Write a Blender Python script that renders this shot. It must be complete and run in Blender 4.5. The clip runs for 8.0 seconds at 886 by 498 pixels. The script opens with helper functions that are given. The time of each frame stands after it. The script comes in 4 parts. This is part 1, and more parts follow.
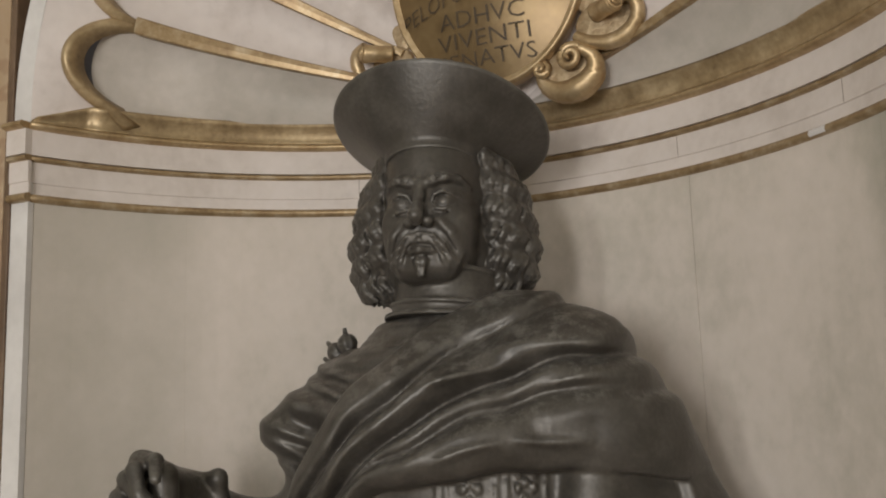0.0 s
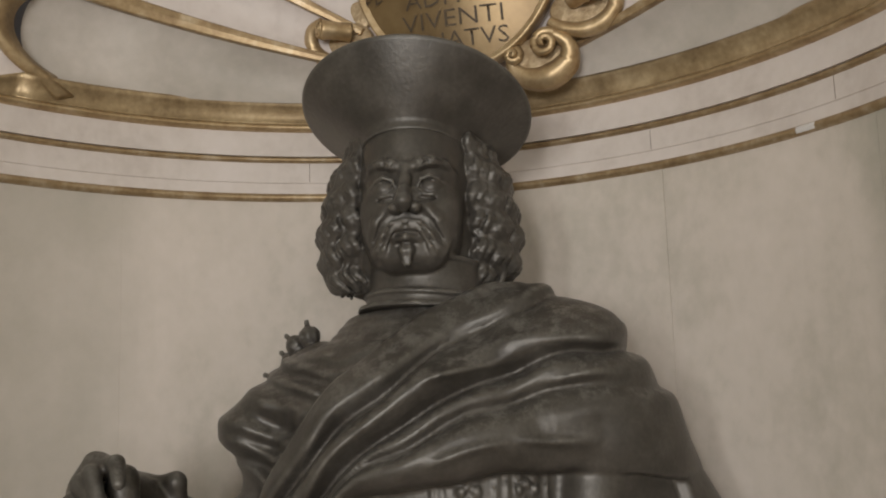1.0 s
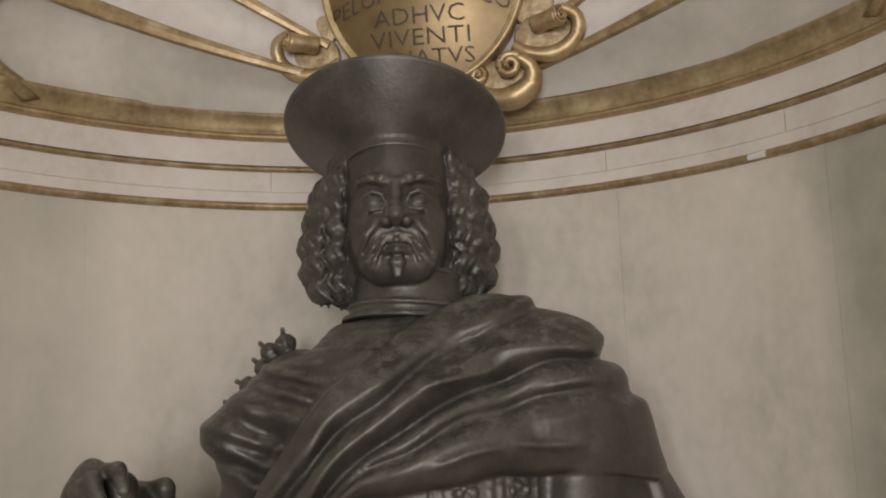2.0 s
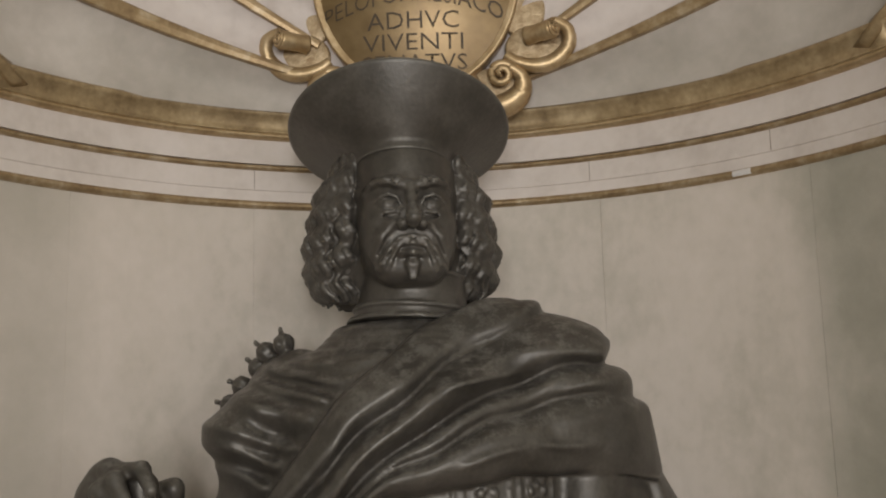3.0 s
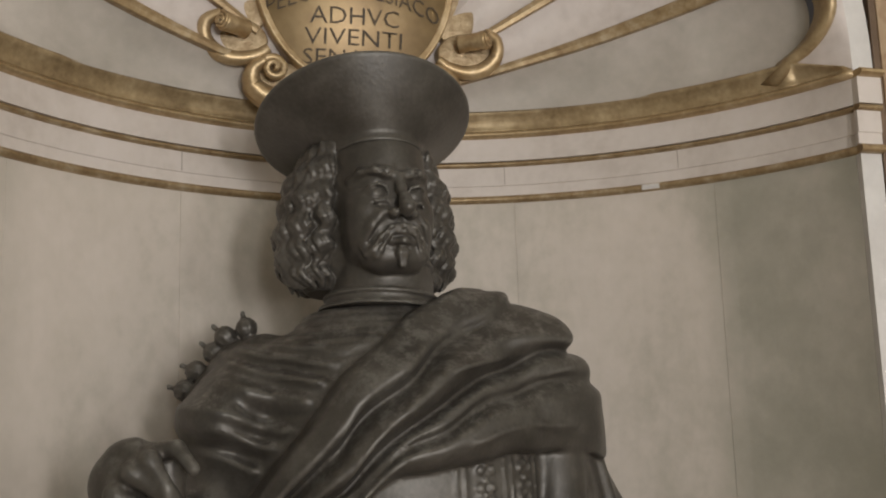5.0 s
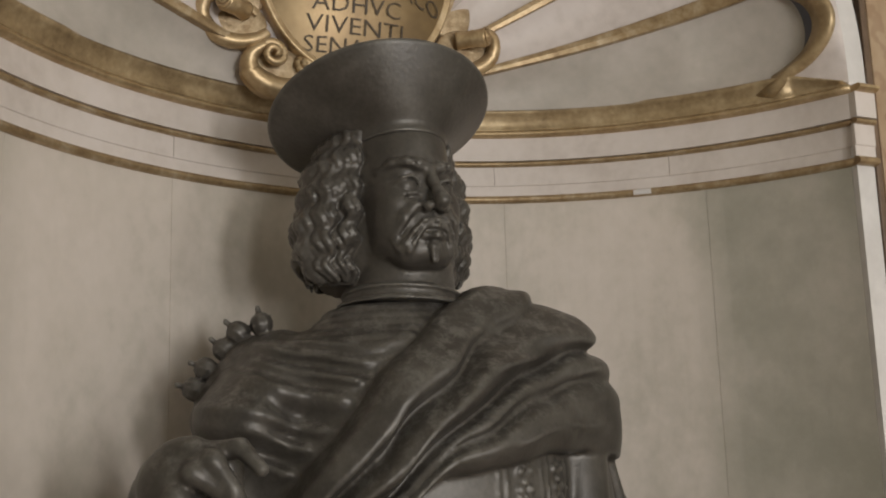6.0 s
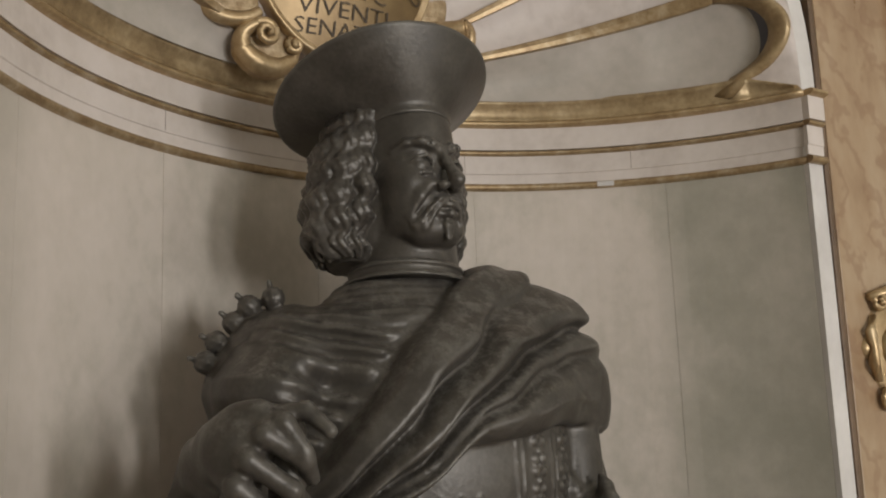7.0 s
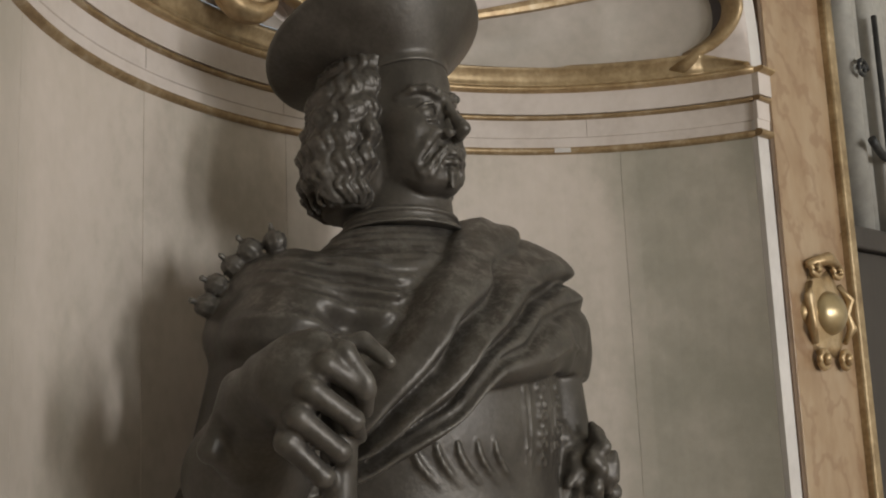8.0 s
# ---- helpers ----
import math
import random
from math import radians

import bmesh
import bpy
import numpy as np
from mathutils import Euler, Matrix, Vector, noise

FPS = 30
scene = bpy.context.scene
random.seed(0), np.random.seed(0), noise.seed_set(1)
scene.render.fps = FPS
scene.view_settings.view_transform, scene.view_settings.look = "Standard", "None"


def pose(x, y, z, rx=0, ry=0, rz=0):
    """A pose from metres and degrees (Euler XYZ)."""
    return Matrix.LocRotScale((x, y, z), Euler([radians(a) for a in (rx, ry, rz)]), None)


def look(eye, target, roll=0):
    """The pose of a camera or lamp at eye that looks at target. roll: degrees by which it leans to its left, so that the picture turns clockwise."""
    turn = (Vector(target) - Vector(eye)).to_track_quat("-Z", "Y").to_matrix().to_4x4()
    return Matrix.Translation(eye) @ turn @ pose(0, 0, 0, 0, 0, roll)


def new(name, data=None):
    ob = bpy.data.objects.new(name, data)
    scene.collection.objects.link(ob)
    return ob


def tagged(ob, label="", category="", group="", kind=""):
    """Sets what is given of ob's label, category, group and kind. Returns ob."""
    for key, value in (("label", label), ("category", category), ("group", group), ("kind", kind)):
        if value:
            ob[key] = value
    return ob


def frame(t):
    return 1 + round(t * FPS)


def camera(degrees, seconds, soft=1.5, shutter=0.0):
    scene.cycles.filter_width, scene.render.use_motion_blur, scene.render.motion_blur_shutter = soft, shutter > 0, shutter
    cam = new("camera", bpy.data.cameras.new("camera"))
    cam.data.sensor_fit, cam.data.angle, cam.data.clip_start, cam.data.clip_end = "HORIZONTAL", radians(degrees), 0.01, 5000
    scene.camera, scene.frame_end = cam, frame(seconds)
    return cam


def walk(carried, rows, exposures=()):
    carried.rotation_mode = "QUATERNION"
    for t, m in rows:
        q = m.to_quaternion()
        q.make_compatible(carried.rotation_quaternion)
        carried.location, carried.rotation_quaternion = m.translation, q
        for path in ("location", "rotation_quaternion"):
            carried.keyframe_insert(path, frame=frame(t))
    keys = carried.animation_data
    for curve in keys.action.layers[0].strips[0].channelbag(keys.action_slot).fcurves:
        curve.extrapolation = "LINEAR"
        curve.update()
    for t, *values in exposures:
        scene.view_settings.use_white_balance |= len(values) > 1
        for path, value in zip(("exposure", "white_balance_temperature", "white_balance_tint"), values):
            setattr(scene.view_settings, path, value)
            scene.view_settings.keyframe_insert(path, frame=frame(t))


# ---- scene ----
# x runs along the wall, y goes into the niche, z is up; the origin is the centre of the niche's plan circle
cam = camera(46.8, 8.0, soft=2.0)
NICHE = pose(-0.168, 1.162, 0, 0, 0, -25.7).inverted()
PATH = [
    (0, (0.01, 0.012, 1.59), (0.003, 1.985, 1.919), -1.8),
    (0.5, (-0.076, 0.055, 1.602), (0.057, 2.026, 1.919), -2.0),
    (1, (-0.173, 0.108, 1.597), (0.101, 2.064, 1.912), -1.8),
    (1.5, (-0.264, 0.095, 1.601), (0.158, 2.025, 1.915), -2.0),
    (3, (-0.573, 0.132, 1.606), (0.211, 1.945, 1.922), -1.5),
    (3.5, (-0.651, 0.195, 1.601), (0.293, 1.931, 1.914), -1.4),
    (4, (-0.754, 0.222, 1.599), (0.351, 1.86, 1.912), -1.6),
    (4.5, (-0.889, 0.246, 1.582), (0.329, 1.799, 1.906), -1.8),
    (6, (-1.153, 0.554, 1.563), (0.363, 1.813, 1.904), -1.7),
    (6.5, (-1.244, 0.664, 1.532), (0.388, 1.762, 1.898), -2.2),
    (7, (-1.33, 0.741, 1.52), (0.364, 1.747, 1.866), -2.1),
    (7.5, (-1.385, 0.87, 1.497), (0.37, 1.765, 1.84), -2.1),
    (8, (-1.433, 0.978, 1.456), (0.406, 1.691, 1.786), -2.3),
]
walk(cam, [(t, NICHE @ look(eye, target, roll)) for t, eye, target, roll in PATH], [(0, 0.0), (3.5, -0.06), (8, -0.06)])

# ---- world and light ----
world = bpy.data.worlds.new("world")
scene.world = world
world.use_nodes = True
world.node_tree.nodes["Background"].inputs[0].default_value = (0.8, 0.9, 1.0, 1)
world.node_tree.nodes["Background"].inputs[1].default_value = 0.4


def window_light(name, x, z, w, h, watts, colour, y=-5.02):
    """The daylight that comes in at one of the room's windows."""
    data = bpy.data.lights.new(name, "AREA")
    data.shape, data.size, data.size_y = "RECTANGLE", w, h
    data.energy, data.color = watts, colour
    ob = new(name, data)
    ob.matrix_world = pose(x, y, z, 90, 0, 0)
    return ob


# x, width, watts, colour
WINDOWS = [(-0.30, 0.42, 47, (0.955, 0.96, 0.925)), (0.72, 0.42, 84, (0.97, 0.947, 0.925)), (2.6, 0.8, 40, (0.97, 0.947, 0.915))]
for wx, ww, watts, tone in WINDOWS:
    window_light("window_light", wx, 1.75, ww, 1.3, watts, tone)


# ---- materials ----
def material(name, colours, rough=0.6, metal=0.0, scale=6.0, bump=0.15, fine=60.0, rough_var=0.15, spec=0.5, stretch=(1, 1, 1), coat=0.0):
    """A surface whose colour wanders between two or three tones, with fine relief."""
    m = bpy.data.materials.new(name)
    m.use_nodes = True
    n, l = m.node_tree.nodes, m.node_tree.links
    b = n["Principled BSDF"]
    co = n.new("ShaderNodeTexCoord")
    mp = n.new("ShaderNodeMapping")
    mp.inputs["Scale"].default_value = stretch
    l.new(co.outputs["Object"], mp.inputs[0])
    big = n.new("ShaderNodeTexNoise")
    big.inputs["Scale"].default_value, big.inputs["Detail"].default_value, big.inputs["Roughness"].default_value = scale, 6, 0.6
    small = n.new("ShaderNodeTexNoise")
    small.inputs["Scale"].default_value, small.inputs["Detail"].default_value = fine, 4
    for t in (big, small):
        l.new(mp.outputs[0], t.inputs["Vector"])
    mix = n.new("ShaderNodeMath")
    mix.operation = "MULTIPLY_ADD"
    mix.inputs[1].default_value = 0.3
    l.new(small.outputs[0], mix.inputs[0])
    sub = n.new("ShaderNodeMath")
    sub.operation = "MULTIPLY_ADD"
    sub.inputs[1].default_value, sub.inputs[2].default_value = 0.9, -0.1
    l.new(big.outputs[0], sub.inputs[0])
    l.new(sub.outputs[0], mix.inputs[2])
    ramp = n.new("ShaderNodeValToRGB")
    l.new(mix.outputs[0], ramp.inputs[0])
    e = ramp.color_ramp.elements
    e[0].position, e[1].position = 0.32, 0.68
    e[0].color, e[1].color = (*colours[0], 1), (*colours[-1], 1)
    if len(colours) == 3:
        e.new(0.5).color = (*colours[1], 1)
    l.new(ramp.outputs[0], b.inputs["Base Color"])
    rr = n.new("ShaderNodeMapRange")
    rr.inputs[3].default_value, rr.inputs[4].default_value = rough - rough_var, rough + rough_var
    l.new(big.outputs[0], rr.inputs[0])
    l.new(rr.outputs[0], b.inputs["Roughness"])
    b.inputs["Metallic"].default_value = metal
    b.inputs["Specular IOR Level"].default_value = spec
    b.inputs["Coat Weight"].default_value = coat
    bp = n.new("ShaderNodeBump")
    bp.inputs["Strength"].default_value, bp.inputs["Distance"].default_value = bump, 0.004
    l.new(mix.outputs[0], bp.inputs["Height"])
    l.new(bp.outputs[0], b.inputs["Normal"])
    return m


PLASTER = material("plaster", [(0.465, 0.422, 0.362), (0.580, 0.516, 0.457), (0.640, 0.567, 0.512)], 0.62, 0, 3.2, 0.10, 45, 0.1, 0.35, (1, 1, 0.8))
FASCIA = material("painted_fascia", [(0.540, 0.475, 0.433), (0.620, 0.554, 0.512), (0.660, 0.593, 0.557)], 0.55, 0, 7.0, 0.10, 60, 0.1, 0.4)
SHELL = material("shell_plaster", [(0.550, 0.485, 0.453), (0.640, 0.573, 0.542), (0.680, 0.613, 0.581)], 0.55, 0, 5.0, 0.12, 40, 0.1, 0.4)
# darker SHELL for the end lobes: stain, and their dimmer light as colour
DULL = material("stained_shaded_shell", [(0.385, 0.350, 0.308), (0.465, 0.420, 0.376), (0.550, 0.497, 0.453)], 0.55, 0, 4.0, 0.12, 40, 0.1, 0.4)
GOLD = material("gilding", [(0.230, 0.160, 0.085), (0.370, 0.270, 0.150), (0.520, 0.400, 0.245)], 0.42, 0.45, 16, 0.25, 110, 0.12)
BRIGHT = material("bright_gilding", [(0.340, 0.227, 0.116), (0.460, 0.333, 0.186), (0.580, 0.444, 0.279)], 0.40, 0.6, 18, 0.2, 120, 0.1)
FIELD = material("gilded_field", [(0.150, 0.097, 0.045), (0.200, 0.133, 0.061), (0.250, 0.174, 0.086)], 0.36, 0.5, 9, 0.04, 30, 0.06)
WORN = material("worn_gilding", [(0.240, 0.159, 0.084), (0.360, 0.256, 0.140), (0.500, 0.396, 0.270)], 0.40, 0.5, 25, 0.2, 130, 0.1)
GRAIN = material("grained_gilding", [(0.300, 0.203, 0.112), (0.420, 0.314, 0.191), (0.560, 0.434, 0.288)], 0.45, 0.5, 60, 0.6, 260, 0.1)
LETTER = material("letter_paint", [(0.05, 0.032, 0.016), (0.09, 0.06, 0.03)], 0.6, 0, 30, 0.1)
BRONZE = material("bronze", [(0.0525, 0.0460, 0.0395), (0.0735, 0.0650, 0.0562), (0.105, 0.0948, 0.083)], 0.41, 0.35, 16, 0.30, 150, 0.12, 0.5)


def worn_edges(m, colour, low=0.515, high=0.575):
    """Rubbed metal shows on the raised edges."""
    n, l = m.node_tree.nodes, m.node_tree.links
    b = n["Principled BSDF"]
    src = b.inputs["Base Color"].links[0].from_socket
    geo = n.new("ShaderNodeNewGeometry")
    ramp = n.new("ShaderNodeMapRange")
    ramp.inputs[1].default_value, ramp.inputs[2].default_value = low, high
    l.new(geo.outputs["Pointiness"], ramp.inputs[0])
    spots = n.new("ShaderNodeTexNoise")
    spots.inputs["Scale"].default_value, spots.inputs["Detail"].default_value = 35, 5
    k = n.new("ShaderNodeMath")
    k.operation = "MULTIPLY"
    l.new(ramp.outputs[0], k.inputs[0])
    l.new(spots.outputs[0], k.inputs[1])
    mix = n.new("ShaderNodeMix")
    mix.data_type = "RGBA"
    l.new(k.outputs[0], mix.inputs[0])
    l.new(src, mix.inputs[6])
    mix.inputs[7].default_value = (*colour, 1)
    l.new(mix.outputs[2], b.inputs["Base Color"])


def stain_and_shade(m, colour, x0, x1, most):
    """A greenish stain along the wall from x0 to x1, wavering and cloudy at its edge, with the end's shade in its
    colour.
    """
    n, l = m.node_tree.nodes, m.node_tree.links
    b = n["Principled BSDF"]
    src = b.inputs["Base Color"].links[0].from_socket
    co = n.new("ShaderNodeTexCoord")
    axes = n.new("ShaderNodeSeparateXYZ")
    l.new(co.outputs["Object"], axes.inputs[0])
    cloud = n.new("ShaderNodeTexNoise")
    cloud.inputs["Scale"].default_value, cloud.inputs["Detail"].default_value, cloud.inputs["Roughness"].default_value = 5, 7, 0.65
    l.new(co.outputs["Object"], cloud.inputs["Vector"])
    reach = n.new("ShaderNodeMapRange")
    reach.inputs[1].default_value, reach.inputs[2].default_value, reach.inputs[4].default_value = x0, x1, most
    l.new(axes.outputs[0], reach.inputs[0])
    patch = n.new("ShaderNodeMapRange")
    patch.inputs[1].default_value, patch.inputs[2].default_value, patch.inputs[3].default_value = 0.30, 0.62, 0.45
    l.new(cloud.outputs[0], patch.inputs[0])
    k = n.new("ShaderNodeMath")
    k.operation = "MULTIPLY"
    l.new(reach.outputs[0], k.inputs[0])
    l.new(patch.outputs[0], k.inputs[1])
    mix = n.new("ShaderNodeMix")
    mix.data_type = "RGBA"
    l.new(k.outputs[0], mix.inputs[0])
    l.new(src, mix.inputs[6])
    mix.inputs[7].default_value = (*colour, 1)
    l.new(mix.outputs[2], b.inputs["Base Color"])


def settled_dust(m, colour, most=0.55):
    """Grey dust in uneven streaks where the folds face up."""
    n, l = m.node_tree.nodes, m.node_tree.links
    b = n["Principled BSDF"]
    src = b.inputs["Base Color"].links[0].from_socket
    geo = n.new("ShaderNodeNewGeometry")
    axes = n.new("ShaderNodeSeparateXYZ")
    l.new(geo.outputs["Normal"], axes.inputs[0])
    up = n.new("ShaderNodeMapRange")
    up.inputs[1].default_value, up.inputs[2].default_value = 0.25, 0.85
    l.new(axes.outputs[2], up.inputs[0])
    co = n.new("ShaderNodeTexCoord")
    spots = n.new("ShaderNodeTexNoise")
    spots.inputs["Scale"].default_value, spots.inputs["Detail"].default_value, spots.inputs["Roughness"].default_value = 40, 10, 0.8
    l.new(co.outputs["Object"], spots.inputs["Vector"])
    cut = n.new("ShaderNodeMapRange")
    cut.inputs[1].default_value, cut.inputs[2].default_value, cut.inputs[4].default_value = 0.47, 0.60, most
    l.new(spots.outputs[0], cut.inputs[0])
    k = n.new("ShaderNodeMath")
    k.operation = "MULTIPLY"
    l.new(up.outputs[0], k.inputs[0])
    l.new(cut.outputs[0], k.inputs[1])
    mix = n.new("ShaderNodeMix")
    mix.data_type = "RGBA"
    l.new(k.outputs[0], mix.inputs[0])
    l.new(src, mix.inputs[6])
    mix.inputs[7].default_value = (*colour, 1)
    l.new(mix.outputs[2], b.inputs["Base Color"])


# niche ends get less light; that shade is put into the plaster colour too
stain_and_shade(PLASTER, (0.300, 0.285, 0.232), 0.580, 0.632, 0.92)
stain_and_shade(PLASTER, (0.380, 0.350, 0.295), -0.56, -0.64, 0.65)
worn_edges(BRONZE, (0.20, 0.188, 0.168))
settled_dust(BRONZE, (0.31, 0.295, 0.272), 0.5)
MARBLE = material("veined_marble", [(0.28, 0.175, 0.10), (0.38, 0.265, 0.165), (0.45, 0.34, 0.23)], 0.3, 0, 7, 0.03, 25, 0.08, 0.5, (1, 1, 0.45))


def veins(m, colour):
    """Reddish veins that wander aslant through the stone."""
    n, l = m.node_tree.nodes, m.node_tree.links
    b = n["Principled BSDF"]
    src = b.inputs["Base Color"].links[0].from_socket
    co = n.new("ShaderNodeTexCoord")
    mp = n.new("ShaderNodeMapping")
    mp.inputs["Rotation"].default_value = (0, radians(35), 0)
    l.new(co.outputs["Object"], mp.inputs[0])
    w = n.new("ShaderNodeTexWave")
    for key, v in (("Scale", 3.2), ("Distortion", 14.0), ("Detail", 4.0), ("Detail Scale", 1.6), ("Detail Roughness", 0.65)):
        w.inputs[key].default_value = v
    l.new(mp.outputs[0], w.inputs["Vector"])
    r = n.new("ShaderNodeValToRGB")
    e = r.color_ramp.elements
    e[0].position, e[1].position = 0.02, 0.30
    e[0].color, e[1].color = (0.36, 0.36, 0.36, 1), (0, 0, 0, 1)
    l.new(w.outputs[0], r.inputs[0])
    mix = n.new("ShaderNodeMix")
    mix.data_type = "RGBA"
    l.new(r.outputs[0], mix.inputs[0])
    l.new(src, mix.inputs[6])
    mix.inputs[7].default_value = (*colour, 1)
    l.new(mix.outputs[2], b.inputs["Base Color"])


veins(MARBLE, (0.21, 0.105, 0.055))
WHITE = material("white_paint", [(0.58, 0.55, 0.53), (0.70, 0.67, 0.65)], 0.5, 0, 8, 0.12, 60)
BROWN = material("brown_stone", [(0.10, 0.06, 0.035), (0.18, 0.115, 0.07)], 0.5, 0, 8, 0.1, 60)
ROOM = material("room_plaster", [(0.70, 0.685, 0.61), (0.80, 0.785, 0.71)], 0.8, 0, 1.5, 0.1, 20)
FLOOR = material("floor_stone", [(0.33, 0.265, 0.20), (0.44, 0.36, 0.28)], 0.45, 0, 2.5, 0.05, 20)
GREY = material("grey_stone", [(0.30, 0.29, 0.265), (0.44, 0.425, 0.39)], 0.6, 0, 5, 0.1, 40)
DARK = material("dark_metal", [(0.03, 0.03, 0.032), (0.07, 0.07, 0.07)], 0.5, 0.4, 20, 0.1)


# ---- mesh helpers ----
def mesh_of(name, verts, faces, mat, smooth=False):
    me = bpy.data.meshes.new(name)
    me.from_pydata([tuple(v) for v in verts], [], faces)
    me.materials.append(mat)
    if smooth:
        me.polygons.foreach_set("use_smooth", [True] * len(me.polygons))
    me.update()
    return me


def part(name, data, parent=None, label=""):
    ob = new(name, data)
    ob.parent = parent
    if label:
        tagged(ob, label)
    return ob


def grid_faces(nu, nv, close_v=False):
    f = []
    for i in range(nu - 1):
        for j in range(nv if close_v else nv - 1):
            k = (j + 1) % nv
            f.append((i * nv + j, i * nv + k, (i + 1) * nv + k, (i + 1) * nv + j))
    return f


def box(name, lo, hi, mat, bevel=0.0):
    bm = bmesh.new()
    bmesh.ops.create_cube(bm, size=1)
    for v in bm.verts:
        v.co = Vector([lo[i] + (v.co[i] + 0.5) * (hi[i] - lo[i]) for i in range(3)])
    if bevel:
        bmesh.ops.bevel(bm, geom=bm.edges[:], offset=bevel, segments=2, affect="EDGES", profile=0.5)
    me = bpy.data.meshes.new(name)
    bm.to_mesh(me)
    bm.free()
    me.materials.append(mat)
    return me


def sweep(name, path, frames, profile, mat, closed=True, smooth=True):
    """A closed profile of (a, b) carried along path; frames gives the two directions at each point."""
    verts = [Vector(p) + Vector(e) * a + Vector(f) * b for p, (e, f) in zip(path, frames) for a, b in profile]
    n = len(profile)
    faces = grid_faces(len(path), n, closed)
    if closed:
        faces += [tuple(range(n))[::-1], tuple(range((len(path) - 1) * n, len(path) * n))]
    me = mesh_of(name, verts, faces, mat, smooth)
    bm = bmesh.new()
    bm.from_mesh(me)
    bmesh.ops.recalc_face_normals(bm, faces=bm.faces[:])
    bm.to_mesh(me)
    bm.free()
    return me


def tube(name, pts, radii, mat, sides=10):
    """A round tube of changing radius through pts."""
    pts = [Vector(p) for p in pts]
    frames, up = [], Vector((0, 0, 1))
    for i, p in enumerate(pts):
        d = (pts[min(i + 1, len(pts) - 1)] - pts[max(i - 1, 0)]).normalized()
        e = d.cross(up if abs(d.z) < 0.9 else Vector((0, 1, 0))).normalized()
        frames.append((e * radii[i], e.cross(d).normalized() * radii[i]))
    prof = [(math.cos(2 * math.pi * k / sides), math.sin(2 * math.pi * k / sides)) for k in range(sides)]
    return sweep(name, pts, frames, prof, mat)


# ---- niche: wall, cornice ----
R, FRONT, HALF = 0.80, 0.29, 0.7456
END = math.degrees(math.acos(FRONT / R))


def arc_band(name, profile, a0, a1, mat, smooth=False, step=2.0, closed=True):
    """A profile of (radius, z) swept round the niche from a0 to a1 degrees; 0 is the middle of its back."""
    n = max(2, int(abs(a1 - a0) / step) + 1)
    path, frames = [], []
    for i in range(n):
        a = radians(a0 + (a1 - a0) * i / (n - 1))
        path.append((0, 0, 0))
        frames.append(((math.sin(a), math.cos(a), 0), (0, 0, 1)))
    return sweep(name, path, frames, profile, mat, closed, smooth)


SILL = 1.0
niche = tagged(new("wall_niche"), "curved niche wall of stained off-white plaster panels, ends toned for shade", "niche wall", kind="structure")
seams = [-END, -48.4, -24.9, -1.6, 21.7, 49.2, END]
for a, b in zip(seams, seams[1:]):
    g = 0.025
    off = random.uniform(-0.0012, 0.0012)
    part("panel", arc_band("panel", [(R + 0.005 + off, SILL), (R + 0.005 + off, 1.99), (R + 0.06, 1.99), (R + 0.06, SILL)], a + g, b - g, PLASTER), niche, "plaster panel with greenish stain and painted-in shade" if b == END else "")
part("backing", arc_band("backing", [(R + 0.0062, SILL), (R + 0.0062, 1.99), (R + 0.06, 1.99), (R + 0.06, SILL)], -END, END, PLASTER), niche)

cornice = tagged(new("trim_cornice"), "stepped off-white cornice with worn gilded mouldings", "cornice", kind="structure")


def bead(r, z0, z1, out, n=7):
    """A half-round moulding between two heights that stands out by a given amount."""
    pts = [(r - out * math.sin(math.pi * k / (n - 1)), z0 + (z1 - z0) * (0.5 - 0.5 * math.cos(math.pi * k / (n - 1)))) for k in range(n)]
    return pts + [(r + 0.03, z1), (r + 0.03, z0)]


BANDS = [
    ("moulding", bead(R + 0.004, 1.986, 2.001, 0.009), WORN, True),
    ("lower_fascia", [(R + 0.004, 2.001), (R + 0.004, 2.020), (R + 0.002, 2.0215), (R + 0.002, 2.0580), (R + 0.03, 2.0580), (R + 0.03, 2.001)], FASCIA, False),
    ("moulding", bead(R + 0.002, 2.058, 2.069, 0.008), WORN, True),
    ("upper_fascia", [(R - 0.006, 2.069), (R - 0.006, 2.114), (R + 0.03, 2.114), (R + 0.03, 2.069)], FASCIA, False),
    ("bead", [(R - 0.006, 2.114), (R - 0.014, 2.1155), (R - 0.019, 2.119), (R - 0.019, 2.123), (R - 0.015, 2.1265), (R + 0.03, 2.1265), (R + 0.03, 2.114)], BRIGHT, True),
    ("cove", [(R - 0.0155, 2.1265), (R - 0.0165, 2.129), (R - 0.0150, 2.131), (R - 0.0160, 2.140), (R - 0.0190, 2.149), (R - 0.0240, 2.157), (R - 0.0285, 2.163), (R - 0.0270, 2.167), (R + 0.03, 2.170), (R + 0.03, 2.1265)], GOLD, True),
]
for name, prof, mat, sm in BANDS:
    b = part(name, arc_band(name, prof, -61.5 if name == "cove" else -END - 0.4, 61.5 if name == "cove" else END + 0.4, mat, sm), cornice, "worn gilded moulding" if mat is not FASCIA else "off-white painted band")
    for side in (-1, 1) if name != "cove" else ():
        # the band returns across the face of the jamb
        ring = [(FRONT - (R + 0.006 - r) - 0.004, z) for r, z in prof if r < R + 0.02]
        ring = [(FRONT - 0.001, ring[0][1])] + ring + [(FRONT - 0.001, ring[-1][1])]
        xs = (HALF - 0.006, 0.786)
        me = sweep("return_block", [(side * x, 0, 0) for x in xs], [((0, 1, 0), (0, 0, 1))] * 2, ring, mat, True, False)
        part("return_block", me, b)
